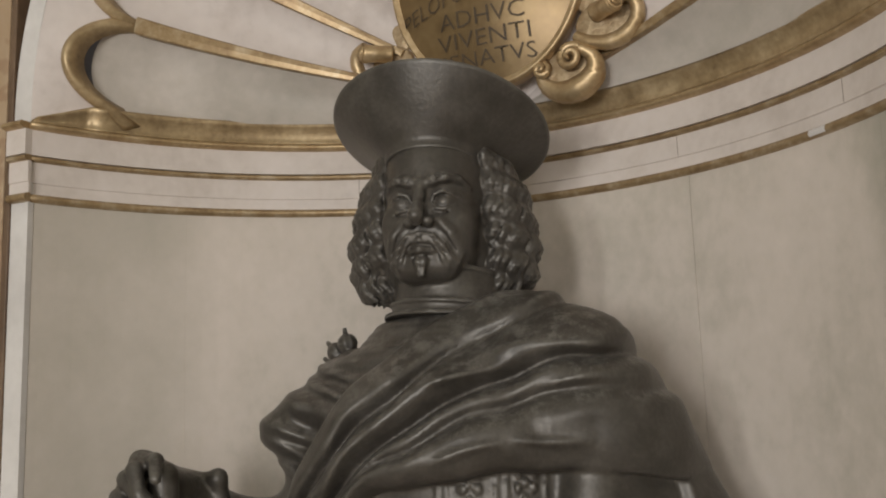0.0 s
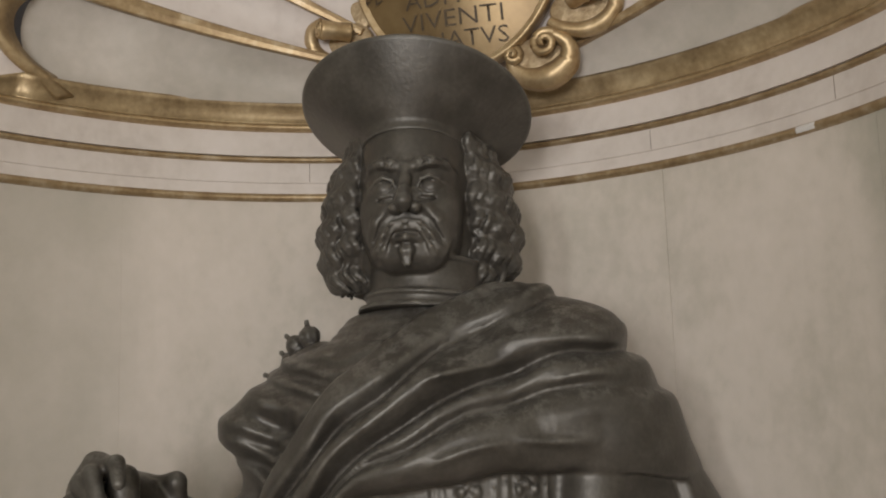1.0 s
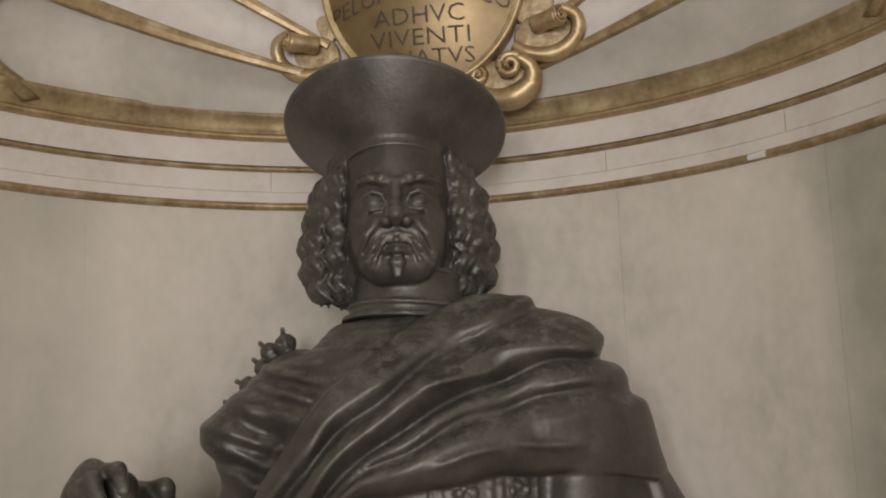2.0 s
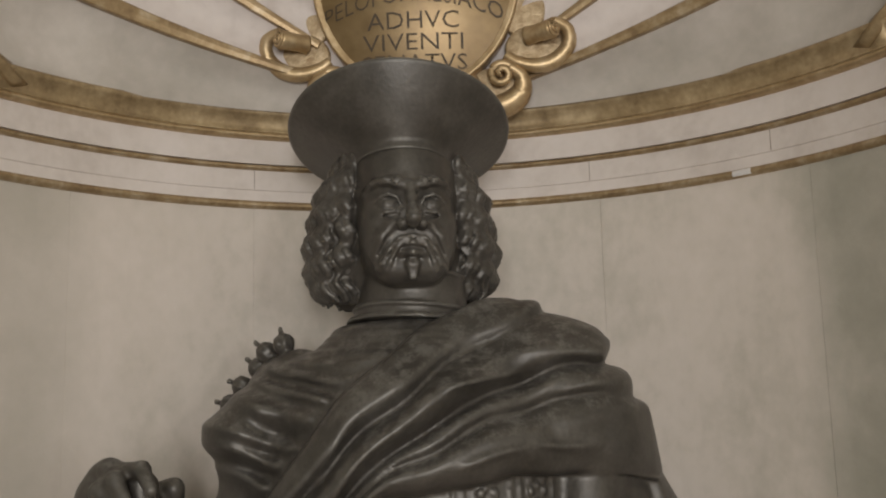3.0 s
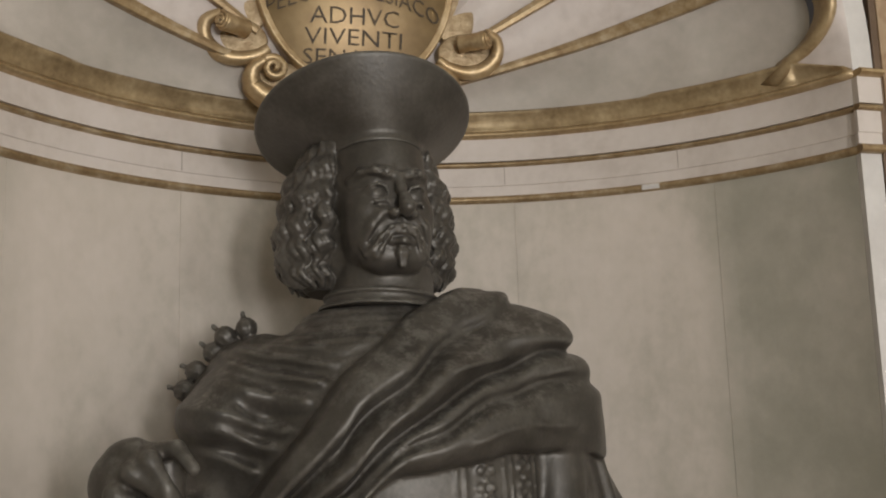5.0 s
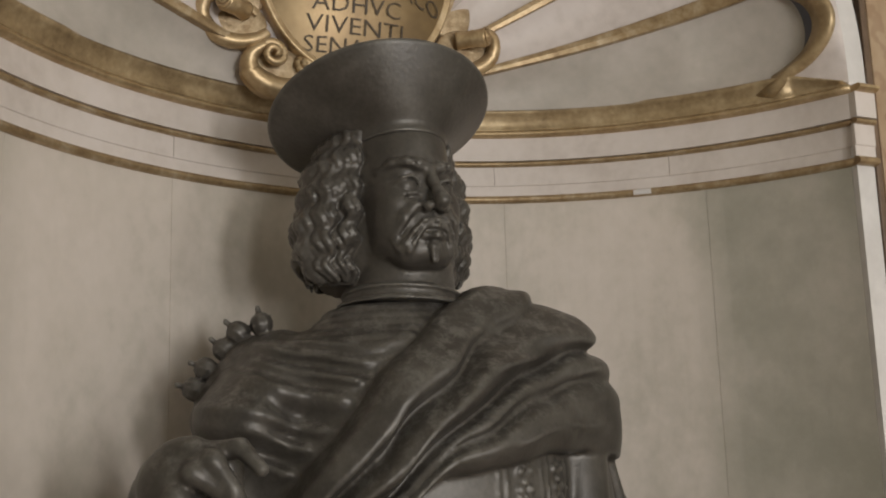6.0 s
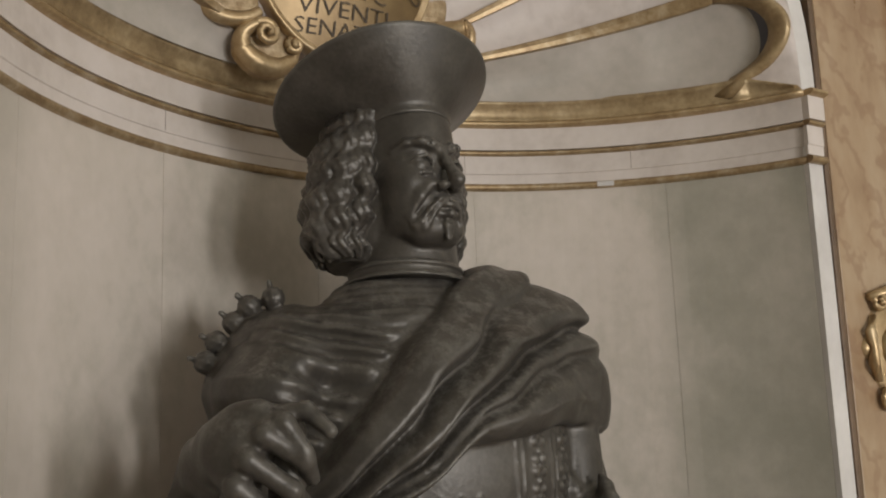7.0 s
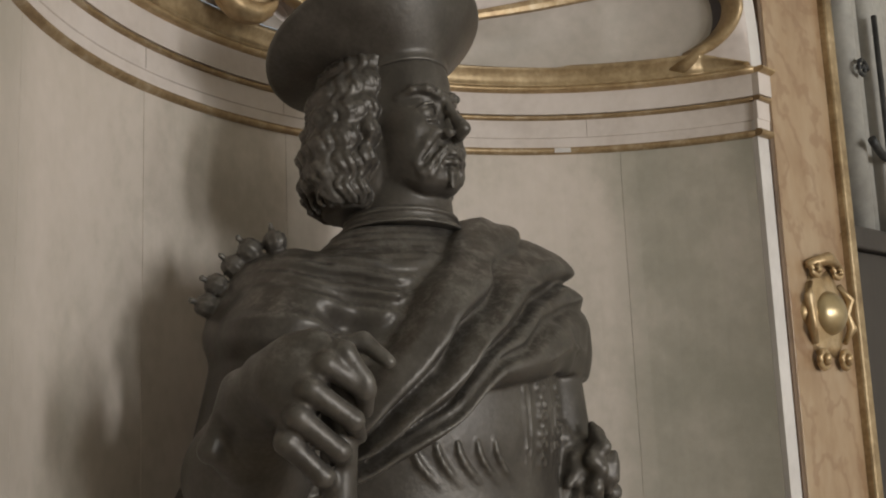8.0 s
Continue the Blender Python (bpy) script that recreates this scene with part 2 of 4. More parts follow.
for a in (-24.9, -2.0, 20.5, 44.6):
    part("joint", arc_band("joint", [(R + 0.0016, 2.0225), (R + 0.0016, 2.0575), (R + 0.01, 2.0575), (R + 0.01, 2.0225)], a - 0.03, a + 0.03, BROWN, step=0.05), cornice, "dark open joint")
# beyond the scallops the cove runs out to nothing at the jambs
COVE = BANDS[-1][1]
for side in (-1, 1):
    path, frames, verts = [], [], []
    for i in range(9):
        a, k = radians(side * (61.5 + (END - 61.5) * i / 8)), 1 - 0.85 * i / 8
        verts += [Vector((math.sin(a) * r, math.cos(a) * r, 2.1265 + (z - 2.1265) * k)) for r, z in COVE]
    m = len(COVE)
    part("cove_end", mesh_of("cove_end", verts, grid_faces(9, m, True) + [tuple(range(m)), tuple(range(8 * m, 9 * m))], GOLD, True), cornice, "worn gilded moulding")
# bare patch where the gilding of the lowest moulding is lost
part("bare_patch", arc_band("bare_patch", [(R - 0.0035, 1.9885), (R - 0.0062, 1.9935), (R - 0.0035, 1.9985), (R + 0.002, 1.9985), (R + 0.002, 1.9885)], 39.6, 42.0, WHITE), cornice, "bare white patch in the gilding")

# ---- shell half-dome ----
HUB_X, HUB_Z = -0.01, 2.162
shell = tagged(new("niche_shell"), "off-white scalloped shell half-dome with gilded ribs", "shell niche", kind="structure")
LOBES = 12
LOBE = math.pi / LOBES


def dome_y(x, z):
    dz = max(0.0, z - 2.13)
    k = min(1.0, (x * x + dz * dz) / 0.5625)
    lean = 0.6 * min(dz, 0.11) + 0.2 * max(0.0, dz - 0.11)
    return math.sqrt(max(0.608 - x * x - dz * dz * 0.9 * k, 0.0004)) - lean * (1 - k)


def rim_at(f):
    """How far a lobe reaches from the hub: each ends in a round scallop."""
    q = (f / LOBE) % 1.0
    reach = 0.036 * max(0.0, -math.cos(f)) ** 3
    return 0.634 + reach + 0.060 * math.sqrt(max(0.0, 1 - (2 * q - 1) ** 2))


def shell_point(s, f, push=0.0):
    rho = s * rim_at(f)
    x, z = HUB_X + rho * math.cos(f) * -1, HUB_Z + rho * math.sin(f)
    q = (f / LOBE) % 1.0
    y = dome_y(x, z) + 0.024 * math.sin(math.pi * q) * min(1, s * 1.4)
    # each lobe is scooped out towards its end
    y += 0.035 * max(0.0, (s - 0.82) / 0.18) ** 0.7 * math.sin(math.pi * q) ** 0.5 if s > 0.82 else 0
    return Vector((x, y - push, z))


for k in range(LOBES):
    ns, nf = 40, 15
    verts = []
    for i in range(ns):
        s = 0.004 + 0.996 * (i / (ns - 1)) ** 0.85
        for j in range(nf):
            f = (k + 0.0001 + 0.9998 * j / (nf - 1)) * LOBE
            verts.append(shell_point(s, f))
    part("lobe", mesh_of("lobe", verts, grid_faces(ns, nf), SHELL if 0 < k < LOBES - 1 else DULL, True), shell, "" if 0 < k < LOBES - 1 else "lobe with greenish soot stains and painted-in shade")
for k in range(1, LOBES):
    f = k * LOBE
    start = 0.22 if k in (1, LOBES - 1) else 0.36 if k in (2, LOBES - 2) else 0.62
    pts, rad = [], []
    for i in range(24):
        s = start + (1 - start) * i / 23
        p = shell_point(s, f, 0.004)
        pts.append(p)
        rad.append(0.006 + 0.010 * max(0, (s - 0.3) / 0.7))
    frames = []
    for i, p in enumerate(pts):
        d = (pts[min(i + 1, 23)] - pts[max(i - 1, 0)]).normalized()
        e = d.cross(Vector((0, 1, 0))).normalized()
        frames.append((e * rad[i], Vector((0, 1, 0)) * 0.012))
    prof = [(-1, 1), (-1, -0.30), (-0.82, -0.52), (0, -0.60), (0.82, -0.52), (1, -0.30), (1, 1)]
    part("rib", sweep("rib", pts, frames, prof, WORN, True, False), shell, "worn gilded rib")
for k in range(LOBES):
    pts, frames = [], []
    for j in range(25):
        f = (k + 0.002 + 0.996 * j / 24) * LOBE
        p = shell_point(1.0, f)
        p.y = dome_y(p.x, p.z) - 0.004
        pts.append(p)
    # the outermost edges run down into the cove
    if k == 0:
        pts[0] = pts[0] + Vector((0, 0, -0.024))
    if k == LOBES - 1:
        pts[-1] = pts[-1] + Vector((0, 0, -0.024))
    for j, p in enumerate(pts):
        d = (pts[min(j + 1, 24)] - pts[max(j - 1, 0)]).normalized()
        e = d.cross(Vector((0, 1, 0))).normalized()
        frames.append((e, Vector((0, 1, 0))))
    prof = [(-0.010, 0.035), (-0.010, 0.0), (-0.006, -0.006), (0.003, -0.007), (0.009, -0.002), (0.011, 0.035)]
    part("scallop_edge", sweep("scallop_edge", pts, frames, prof, GOLD, True, True), shell, "gilded scallop edge")
# plaster between the scallops and the arch
verts = []
NS = 160
for j in range(NS + 1):
    f = math.pi * j / NS
    for i in range(6):
        a = i / 5
        x0, z0 = HUB_X - rim_at(f) * math.cos(f), HUB_Z + rim_at(f) * math.sin(f)
        x1, z1 = -HALF * math.cos(f), 2.15 + HALF * math.sin(f)
        x, z = x0 + (x1 - x0) * a, z0 + (z1 - z0) * a
        y = dome_y(x0, z0) * (1 - a) + FRONT * a
        w = math.exp(-max(0.0, z - 2.13) / 0.06)
        y += (max(FRONT, math.sqrt(max(0.0, (R - 0.008) ** 2 - x * x))) - y) * w
        verts.append((x, y, z))
verts = [(x, y, 2.120) for x, y, z in verts[:6]] + verts + [(x, y, 2.120) for x, y, z in verts[-6:]]
part("spandrel_strip", mesh_of("spandrel_strip", verts, grid_faces(NS + 3, 6), SHELL, True), shell)

# ---- front wall ----
wall = tagged(new("wall_front"), "wall round the niche with a white painted arch edge", "wall", kind="structure")


def arch_strip(name, r0, r1, y0, y1, mat, zlow=SILL, n=64):
    """Jambs and round arch as one strip between two half-widths."""
    verts, faces = [], []
    rows = []
    for r in (r0, r1):
        rows.append([(-r, zlow)] + [(-r * math.cos(math.pi * i / n), 2.15 + r * math.sin(math.pi * i / n)) for i in range(n + 1)] + [(r, zlow)])
    m = len(rows[0])
    for i in range(m):
        (a, b), (c, d) = rows[0][i], rows[1][i]
        verts += [(a, y0, b), (c, y0, d), (c, y1, d), (a, y1, b)]
    for i in range(m - 1):
        for q in range(4):
            faces.append((i * 4 + q, i * 4 + (q + 1) % 4, i * 4 + 4 + (q + 1) % 4, i * 4 + 4 + q))
    faces += [(0, 1, 2, 3), (m * 4 - 1, m * 4 - 2, m * 4 - 3, m * 4 - 4)]
    return mesh_of(name, verts, faces, mat)


part("arch_edge", arch_strip("arch_edge", HALF, 0.786, FRONT, FRONT + 0.012, WHITE), wall, "white painted arch edge")
# the wall's mass behind the frame, open at the niche
n = 48
verts = []
for i in range(n + 1):
    a = math.pi * i / n
    x, z = -0.778 * math.cos(a), 2.15 + 0.778 * math.sin(a)
    verts += [(x, FRONT + 0.03, z), (-0.778 + 1.556 * i / n, FRONT + 0.03, 3.2)]
faces = [(2 * i, 2 * i + 1, 2 * i + 3, 2 * i + 2) for i in range(n)]
part("spandrel", mesh_of("spandrel", verts, faces, BROWN), wall)
for side in (-1, 1):
    xs = sorted((side * 0.778, side * 1.12))
    part("pier", box("pier", (xs[0], FRONT + 0.03, 0), (xs[1], FRONT + 0.6, 3.2), BROWN), wall)
part("sill", box("sill", (-0.778, FRONT, 0), (0.778, 1.0, SILL), WHITE), wall)
part("upper_wall", box("upper_wall", (-1.12, FRONT + 0.03, 3.2), (1.12, FRONT + 0.6, 4.5), ROOM), wall)


def marble_frame(side):
    fr = tagged(new("marble_frame"), "upright strip of veined tan marble with gilded edges", "frame", "marble frames", "structure")
    xs = sorted((side * 0.802, side * 1.050))
    part("marble_slab", box("marble_slab", (xs[0], FRONT - 0.005, 0), (xs[1], FRONT + 0.029, 3.2), MARBLE, 0.002), fr)
    # the inner brown strip stands in for the shadow gap beside the marble
    for a, b, d in ((0.787, 0.801, 0.004), (1.051, 1.085, 0.022)):
        xs = sorted((side * a, side * b))
        part("edge_strip", box("edge_strip", (xs[0], FRONT - d, 0), (xs[1], FRONT + 0.029, 3.2), GOLD if a > 1 else BROWN, 0.006 if a > 1 else 0.002), fr, "gilded edge moulding" if a > 1 else "brown strip in place of a shadowed gap")
    return fr


marble_frame(-1)
marble_frame(1)

# ---- room behind the camera ----
part("floor", box("floor", (-4, -5, -0.1), (4, 1.2, 0), FLOOR))
tagged(bpy.data.objects["floor"], "dark stone floor", "floor", kind="structure")
tagged(part("ceiling", box("ceiling", (-4, -5, 4.5), (4, 1.2, 4.6), ROOM)), "plain plaster ceiling", "ceiling", kind="structure")
for nm, lo, hi in (("wall_left", (-4.1, -5, 0), (-4, 1.2, 4.5)), ("wall_right", (4, -5, 0), (4.1, 1.2, 4.5)), 
                   ("wall_beside_left", (-4, 0.5, 0), (-1.12, 0.6, 4.5)), ("wall_beside_right", (1.12, 0.5, 0), (4, 0.6, 4.5))):
    tagged(part(nm, box(nm, lo, hi, ROOM if "beside" not in nm else GREY)), "plain plaster wall of the room", "wall", kind="structure")



back = tagged(new("wall_back"), "plain plaster wall with three tall window openings", "wall", kind="structure")
edges = [-4.0] + [e for wx, ww, *_ in WINDOWS for e in (wx - ww / 2 - 0.01, wx + ww / 2 + 0.01)] + [4.0]
for lo, hi in zip(edges[::2], edges[1::2]):
    part("pier", box("pier", (lo, -5.1, 1.09), (hi, -5, 2.41), ROOM), back)
part("parapet", box("parapet", (-4, -5.1, 0), (4, -5, 1.09), ROOM), back)
part("lintel", box("lintel", (-4, -5.1, 2.41), (4, -5, 4.5), ROOM), back)


# ---- things beside the niche ----
def boss_ornament():
    """A cast ornament on the marble: scalloped plate, domed boss, scrolls above and below."""
    o = tagged(new("ornament"), "cast gilt ornament with a domed boss and scrolls on veined marble", "ornament")
    cx, cz, y = 0.935, 1.640, FRONT - 0.005
    verts = []
    for i in range(7):
        s = i / 6
        for j in range(48):
            a = 2 * math.pi * j / 48
            r = 1 + 0.09 * math.cos(6 * a) + 0.04 * math.cos(10 * a)
            verts.append((cx + 0.086 * s * r * math.cos(a), y - 0.012 * (1 - s ** 3) - 0.003, cz + 0.090 * s * r * math.sin(a)))
    for j in range(48):
        v = verts[6 * 48 + j]
        verts.append((v[0], y + 0.002, v[2]))
    part("plate", mesh_of("plate", verts, grid_faces(8, 48, True), BRIGHT, True), o, "scalloped gilt plate")
    verts = []
    for i in range(12):
        a = math.pi / 2 * i / 11
        for j in range(32):
            b = 2 * math.pi * j / 32
            verts.append((cx + 0.052 * math.sin(a) * math.cos(b), y - 0.008 - 0.034 * math.cos(a), cz + 0.046 * math.sin(a) * math.sin(b)))
    part("boss", mesh_of("boss", verts, grid_faces(12, 32, True), POLISHED, True), o, "polished domed boss")
    for dz, r, sgn in ((0.088, 0.020, 1), (-0.092, 0.022, -1)):
        for dx in (-0.046, 0.046):
            pts = [(cx + dx + (r - r * 0.85 * i / 30) * math.cos(i * 0.36 * sgn), y - 0.010 - 0.014 * i / 30, cz + dz + (r - r * 0.85 * i / 30) * math.sin(i * 0.36 * sgn)) for i in range(31)]
            part("scroll", tube("scroll", pts, [0.0065] * 31, BRIGHT, 8), o)
    for dx in (-0.076, 0.076):
        part("side_leaf", tube("side_leaf", [(cx + dx * 0.8, y - 0.008, cz + 0.06), (cx + dx * 1.12, y - 0.016, cz + 0.03), (cx + dx * 0.98, y - 0.012, cz), (cx + dx * 1.12, y - 0.016, cz - 0.03), (cx + dx * 0.8, y - 0.008, cz - 0.06)], [0.006, 0.011, 0.008, 0.011, 0.006], BRIGHT, 8), o)
    part("crest", tube("crest", [(cx - 0.07, y - 0.010, cz + 0.096), (cx, y - 0.020, cz + 0.112), (cx + 0.07, y - 0.010, cz + 0.096)], [0.008, 0.014, 0.008], BRIGHT, 8), o)
    return o


POLISHED = material("polished_gilding", [(0.42, 0.33, 0.19), (0.58, 0.47, 0.29)], 0.33, 0.85, 10, 0.04, 60, 0.05)
boss_ornament()


def fluted_pier():
    """Grey stone mouldings that stand beyond the frame."""
    p = tagged(new("pilaster"), "pale grey stone pilaster with upright mouldings", "pilaster", kind="structure")
    for x, w, d in ((1.545, 0.06, 0.03), (1.610, 0.05, 0.012), (1.675, 0.06, 0.035), (1.75, 0.08, 0.02)):
        prof = [(w / 2 * math.cos(math.pi * k / 8), -d * math.sin(math.pi * k / 8)) for k in range(9)] + [(-w / 2, 0.04), (w / 2, 0.04)]
        part("moulding", sweep("moulding", [(x, 0.46, 1.89), (x, 0.46, 4.4)], [((1, 0, 0), (0, 1, 0))] * 2, prof, GREY), p)
    return p


fluted_pier()
dado = tagged(new("dado"), "dark brown panelled dado with a plain cap", "dado", kind="structure")
DADO = material("dado_wood", [(0.035, 0.03, 0.028), (0.06, 0.05, 0.045)], 0.5, 0, 8, 0.1, 60, 0.1, 0.4, (1, 1, 0.2))
part("panel", box("panel", (1.125, 0.42, 0), (2.6, 0.5, 1.83), DADO, 0.004), dado)
part("cap", box("cap", (1.125, 0.40, 1.833), (2.6, 0.5, 1.89), DADO, 0.006), dado)
br = tagged(new("bracket"), "dark wrought metal scroll bracket on grey stone", "bracket")
part("arm", tube("arm", [(1.52 + 0.022 * i, 0.40 + 0.002 * i, 2.13 - 0.035 * math.sin(math.pi * i / 9)) for i in range(10)], [0.011] * 10, DARK, 10), br)
part("upright", tube("upright", [(1.64, 0.41, 1.895), (1.64, 0.41, 2.5)], [0.008, 0.008], DARK, 8), br)
part("curl", tube("curl", [(1.545 + 0.03 * (1 - i / 26) * math.cos(i * 0.4), 0.415, 2.33 + 0.03 * (1 - i / 26) * math.sin(i * 0.4)) for i in range(24)], [0.006] * 24, DARK, 8), br)

# ---- cartouche ----
PX, PZ = -0.028, 2.395
cart = tagged(new("cartouche"), "gilded scrollwork cartouche with an inscribed oval shield", "cartouche")


def oval_y(x, z, bulge=0.03):
    k = ((x - PX) / 0.19) ** 2 + ((z - PZ) / 0.215) ** 2
    return 0.634 + bulge * k - (z - PZ) * 0.10


verts = []
for i in range(14):
    s = i / 13
    for j in range(64):
        a = 2 * math.pi * j / 64
        x, z = PX + 0.178 * s * math.cos(a), PZ + 0.205 * s * math.sin(a)
        verts.append((x, oval_y(x, z), z))
part("shield", mesh_of("shield", verts, grid_faces(14, 64, True), FIELD, True), cart, "convex gilded oval field")


def loop_sweep(name, fn, n, prof, mat):
    pts = [Vector(fn(2 * math.pi * i / n)) for i in range(n + 1)]
    frames = []
    for i in range(n + 1):
        d = (pts[(i + 1) % n] - pts[(i - 1) % n]).normalized()
        frames.append((d.cross(Vector((0, 1, 0))).normalized(), Vector((0, 1, 0))))
    return sweep(name, pts, frames, prof, mat)


def oval(a):
    x, z = PX + 0.184 * math.cos(a), PZ + 0.211 * math.sin(a)
    return (x, oval_y(x, z), z)


part("border", loop_sweep("border", oval, 72, [(-0.007, 0.02), (-0.006, -0.004), (-0.002, -0.008), (0.001, -0.004), (0.004, -0.006), (0.008, -0.002), (0.022, 0.0), (0.026, 0.012), (0.026, 0.03)], BRIGHT), cart, "raised gilded border")


def plate_ear(cx, cz, rx, rz, y):
    """A flat grained plate with a rounded edge, let into the scrollwork."""
    verts = []
    for s, dy in ((0.0, 0.0), (0.5, 0.0), (0.92, 0.0005), (0.98, 0.002), (1.0, 0.006), (1.0, 0.05)):
        for j in range(36):
            a = 2 * math.pi * j / 36
            verts.append((cx + rx * s * math.cos(a), y - 0.006 + dy, cz + rz * s * math.sin(a)))
    return mesh_of("plate", verts, grid_faces(6, 36, True), GRAIN, True)


def volute(cx, cz, r, y, turn, start):
    """A rolled strap: a spiral ridge that winds in towards its eye."""
    pts, rad = [], []
    for i in range(60):
        a = start + turn * i / 59 * 2 * math.pi * 1.6
        q = r * (1 - 0.86 * i / 59)
        pts.append((cx + q * math.cos(a), y - 0.016 * i / 59, cz + q * math.sin(a)))
        rad.append(0.0085 - 0.003 * i / 59)
    return tube("volute", pts, rad, BRIGHT, 8)


def strap(pts, radii):
    """A rounded gilded strap along a smooth curve through pts."""
    P = [Vector(p) for p in pts]
    out, rad = [], []
    for i in range(len(P) - 1):
        a, b, c, d = P[max(i - 1, 0)], P[i], P[i + 1], P[min(i + 2, len(P) - 1)]
        for j in range(8):
            t = j / 8
            out.append(0.5 * ((2 * b) + (c - a) * t + (2 * a - 5 * b + 4 * c - d) * t * t + (3 * b - a - 3 * c + d) * t ** 3))
            rad.append(radii[i] + (radii[i + 1] - radii[i]) * t)
    return tube("strap", out + [P[-1]], rad + [radii[-1]], BRIGHT, 10)


for side in (-1, 1):
    def at(d, y, z):
        return (PX + side * d, y, z)
    # upper ear: a grained plate, a strap that sweeps round it and a roll with a spiral end
    part("plate", plate_ear(PX + side * 0.218, 2.260, 0.058, 0.042, 0.688), cart, "grained gilded plate")
    part("plate", plate_ear(PX + side * 0.196, 2.335, 0.040, 0.060, 0.690), cart, "grained gilded plate")
    part("strap", strap([at(0.246, 0.652, 2.296), at(0.272, 0.664, 2.284), at(0.274, 0.676, 2.256), at(0.250, 0.684, 2.232), at(0.215, 0.686, 2.224), at(0.180, 0.684, 2.232), at(0.160, 0.682, 2.246)], [0.008, 0.012, 0.014, 0.015, 0.014, 0.012, 0.009]), cart)
    ax = Vector((side * 0.78, -0.62, 0)).normalized()
    e1, e2 = Vector((0, 0, 1)), Vector((ax.y, -ax.x, 0))
    c = Vector(at(0.246, 0.640, 2.277))
    part("roll", tube("roll", [c, c - ax * 0.004, c - ax * 0.022, c - ax * 0.026, c - ax * 0.030, c - ax * 0.052, c - ax * 0.056], [0.0165, 0.0185, 0.0160, 0.0172, 0.0158, 0.0170, 0.0180], BRIGHT, 20), cart)
    pts = []
    for i in range(49):
        q, g = 0.0165 - 0.0150 * i / 48, i * 0.29
        pts.append(c + ax * (0.001 + 0.004 * i / 48) + e1 * (q * math.cos(g)) + e2 * (q * math.sin(g) * side))
    part("volute", tube("volute", pts, [0.0034] * 49, BRIGHT, 6), cart)
    # lower scroll: a fuller crescent with a spiral eye and a small curl
    part("plate", plate_ear(PX + side * 0.135, 2.192, 0.052, 0.034, 0.700), cart, "grained gilded plate")
    part("strap", strap([at(0.165, 0.676, 2.222), at(0.188, 0.688, 2.205), at(0.186, 0.698, 2.178), at(0.155, 0.704, 2.158), at(0.120, 0.706, 2.158), at(0.094, 0.702, 2.174), at(0.086, 0.696, 2.194)], [0.008, 0.014, 0.020, 0.023, 0.020, 0.014, 0.008]), cart)
    part("strap", strap([at(0.196, 0.694, 2.206), at(0.197, 0.704, 2.170), at(0.160, 0.712, 2.144), at(0.115, 0.714, 2.146), at(0.085, 0.708, 2.166)], [0.005, 0.007, 0.008, 0.007, 0.005]), cart)
    part("volute", volute(PX + side * 0.152, 2.206, 0.023, 0.678, side, math.pi / 2 - side * 0.8), cart)
    part("volute", volute(PX + side * 0.093, 2.196, 0.013, 0.690, -side, math.pi / 2), cart)


def line_of_text(words, size, x, z, width, arch=0.0):
    cu = bpy.data.curves.new("text", "FONT")
    cu.body, cu.size, cu.align_x = words, size, "CENTER"
    cu.extrude, cu.resolution_u, cu.offset = 0.0, 2, -0.0003
    ob = bpy.data.objects.new("text", cu)
    scene.collection.objects.link(ob)
    me = bpy.data.meshes.new_from_object(ob.evaluated_get(bpy.context.evaluated_depsgraph_get()))
    bpy.data.objects.remove(ob)
    bm = bmesh.new()
    bm.from_mesh(me)
    bmesh.ops.subdivide_edges(bm, edges=[e for e in bm.edges if e.calc_length() > size * 0.3], cuts=2)
    bmesh.ops.triangulate(bm, faces=bm.faces[:])
    span = max(v.co.x for v in bm.verts) - min(v.co.x for v in bm.verts)
    for v in bm.verts:
        u = v.co.x * width / span
        px, pz = x + u, z + v.co.y - arch * u * u
        v.co = Vector((px, oval_y(px, pz) - 0.0022, pz))
    bm.to_mesh(me)
    bm.free()
    me.materials.clear()
    me.materials.append(LETTER)
    return me


for words, size, z, width, arch in (("PELOPONNESIACO", 0.043, 2.339, 0.325, 1.3), ("ADHVC", 0.044, 2.291, 0.166, 0), ("VIVENTI", 0.042, 2.254, 0.182, 0), ("SENATVS", 0.040, 2.219, 0.19, 0)):
    part("inscription_line", line_of_text(words, size, PX - 0.004, z, width, arch), cart, "dark painted capitals")

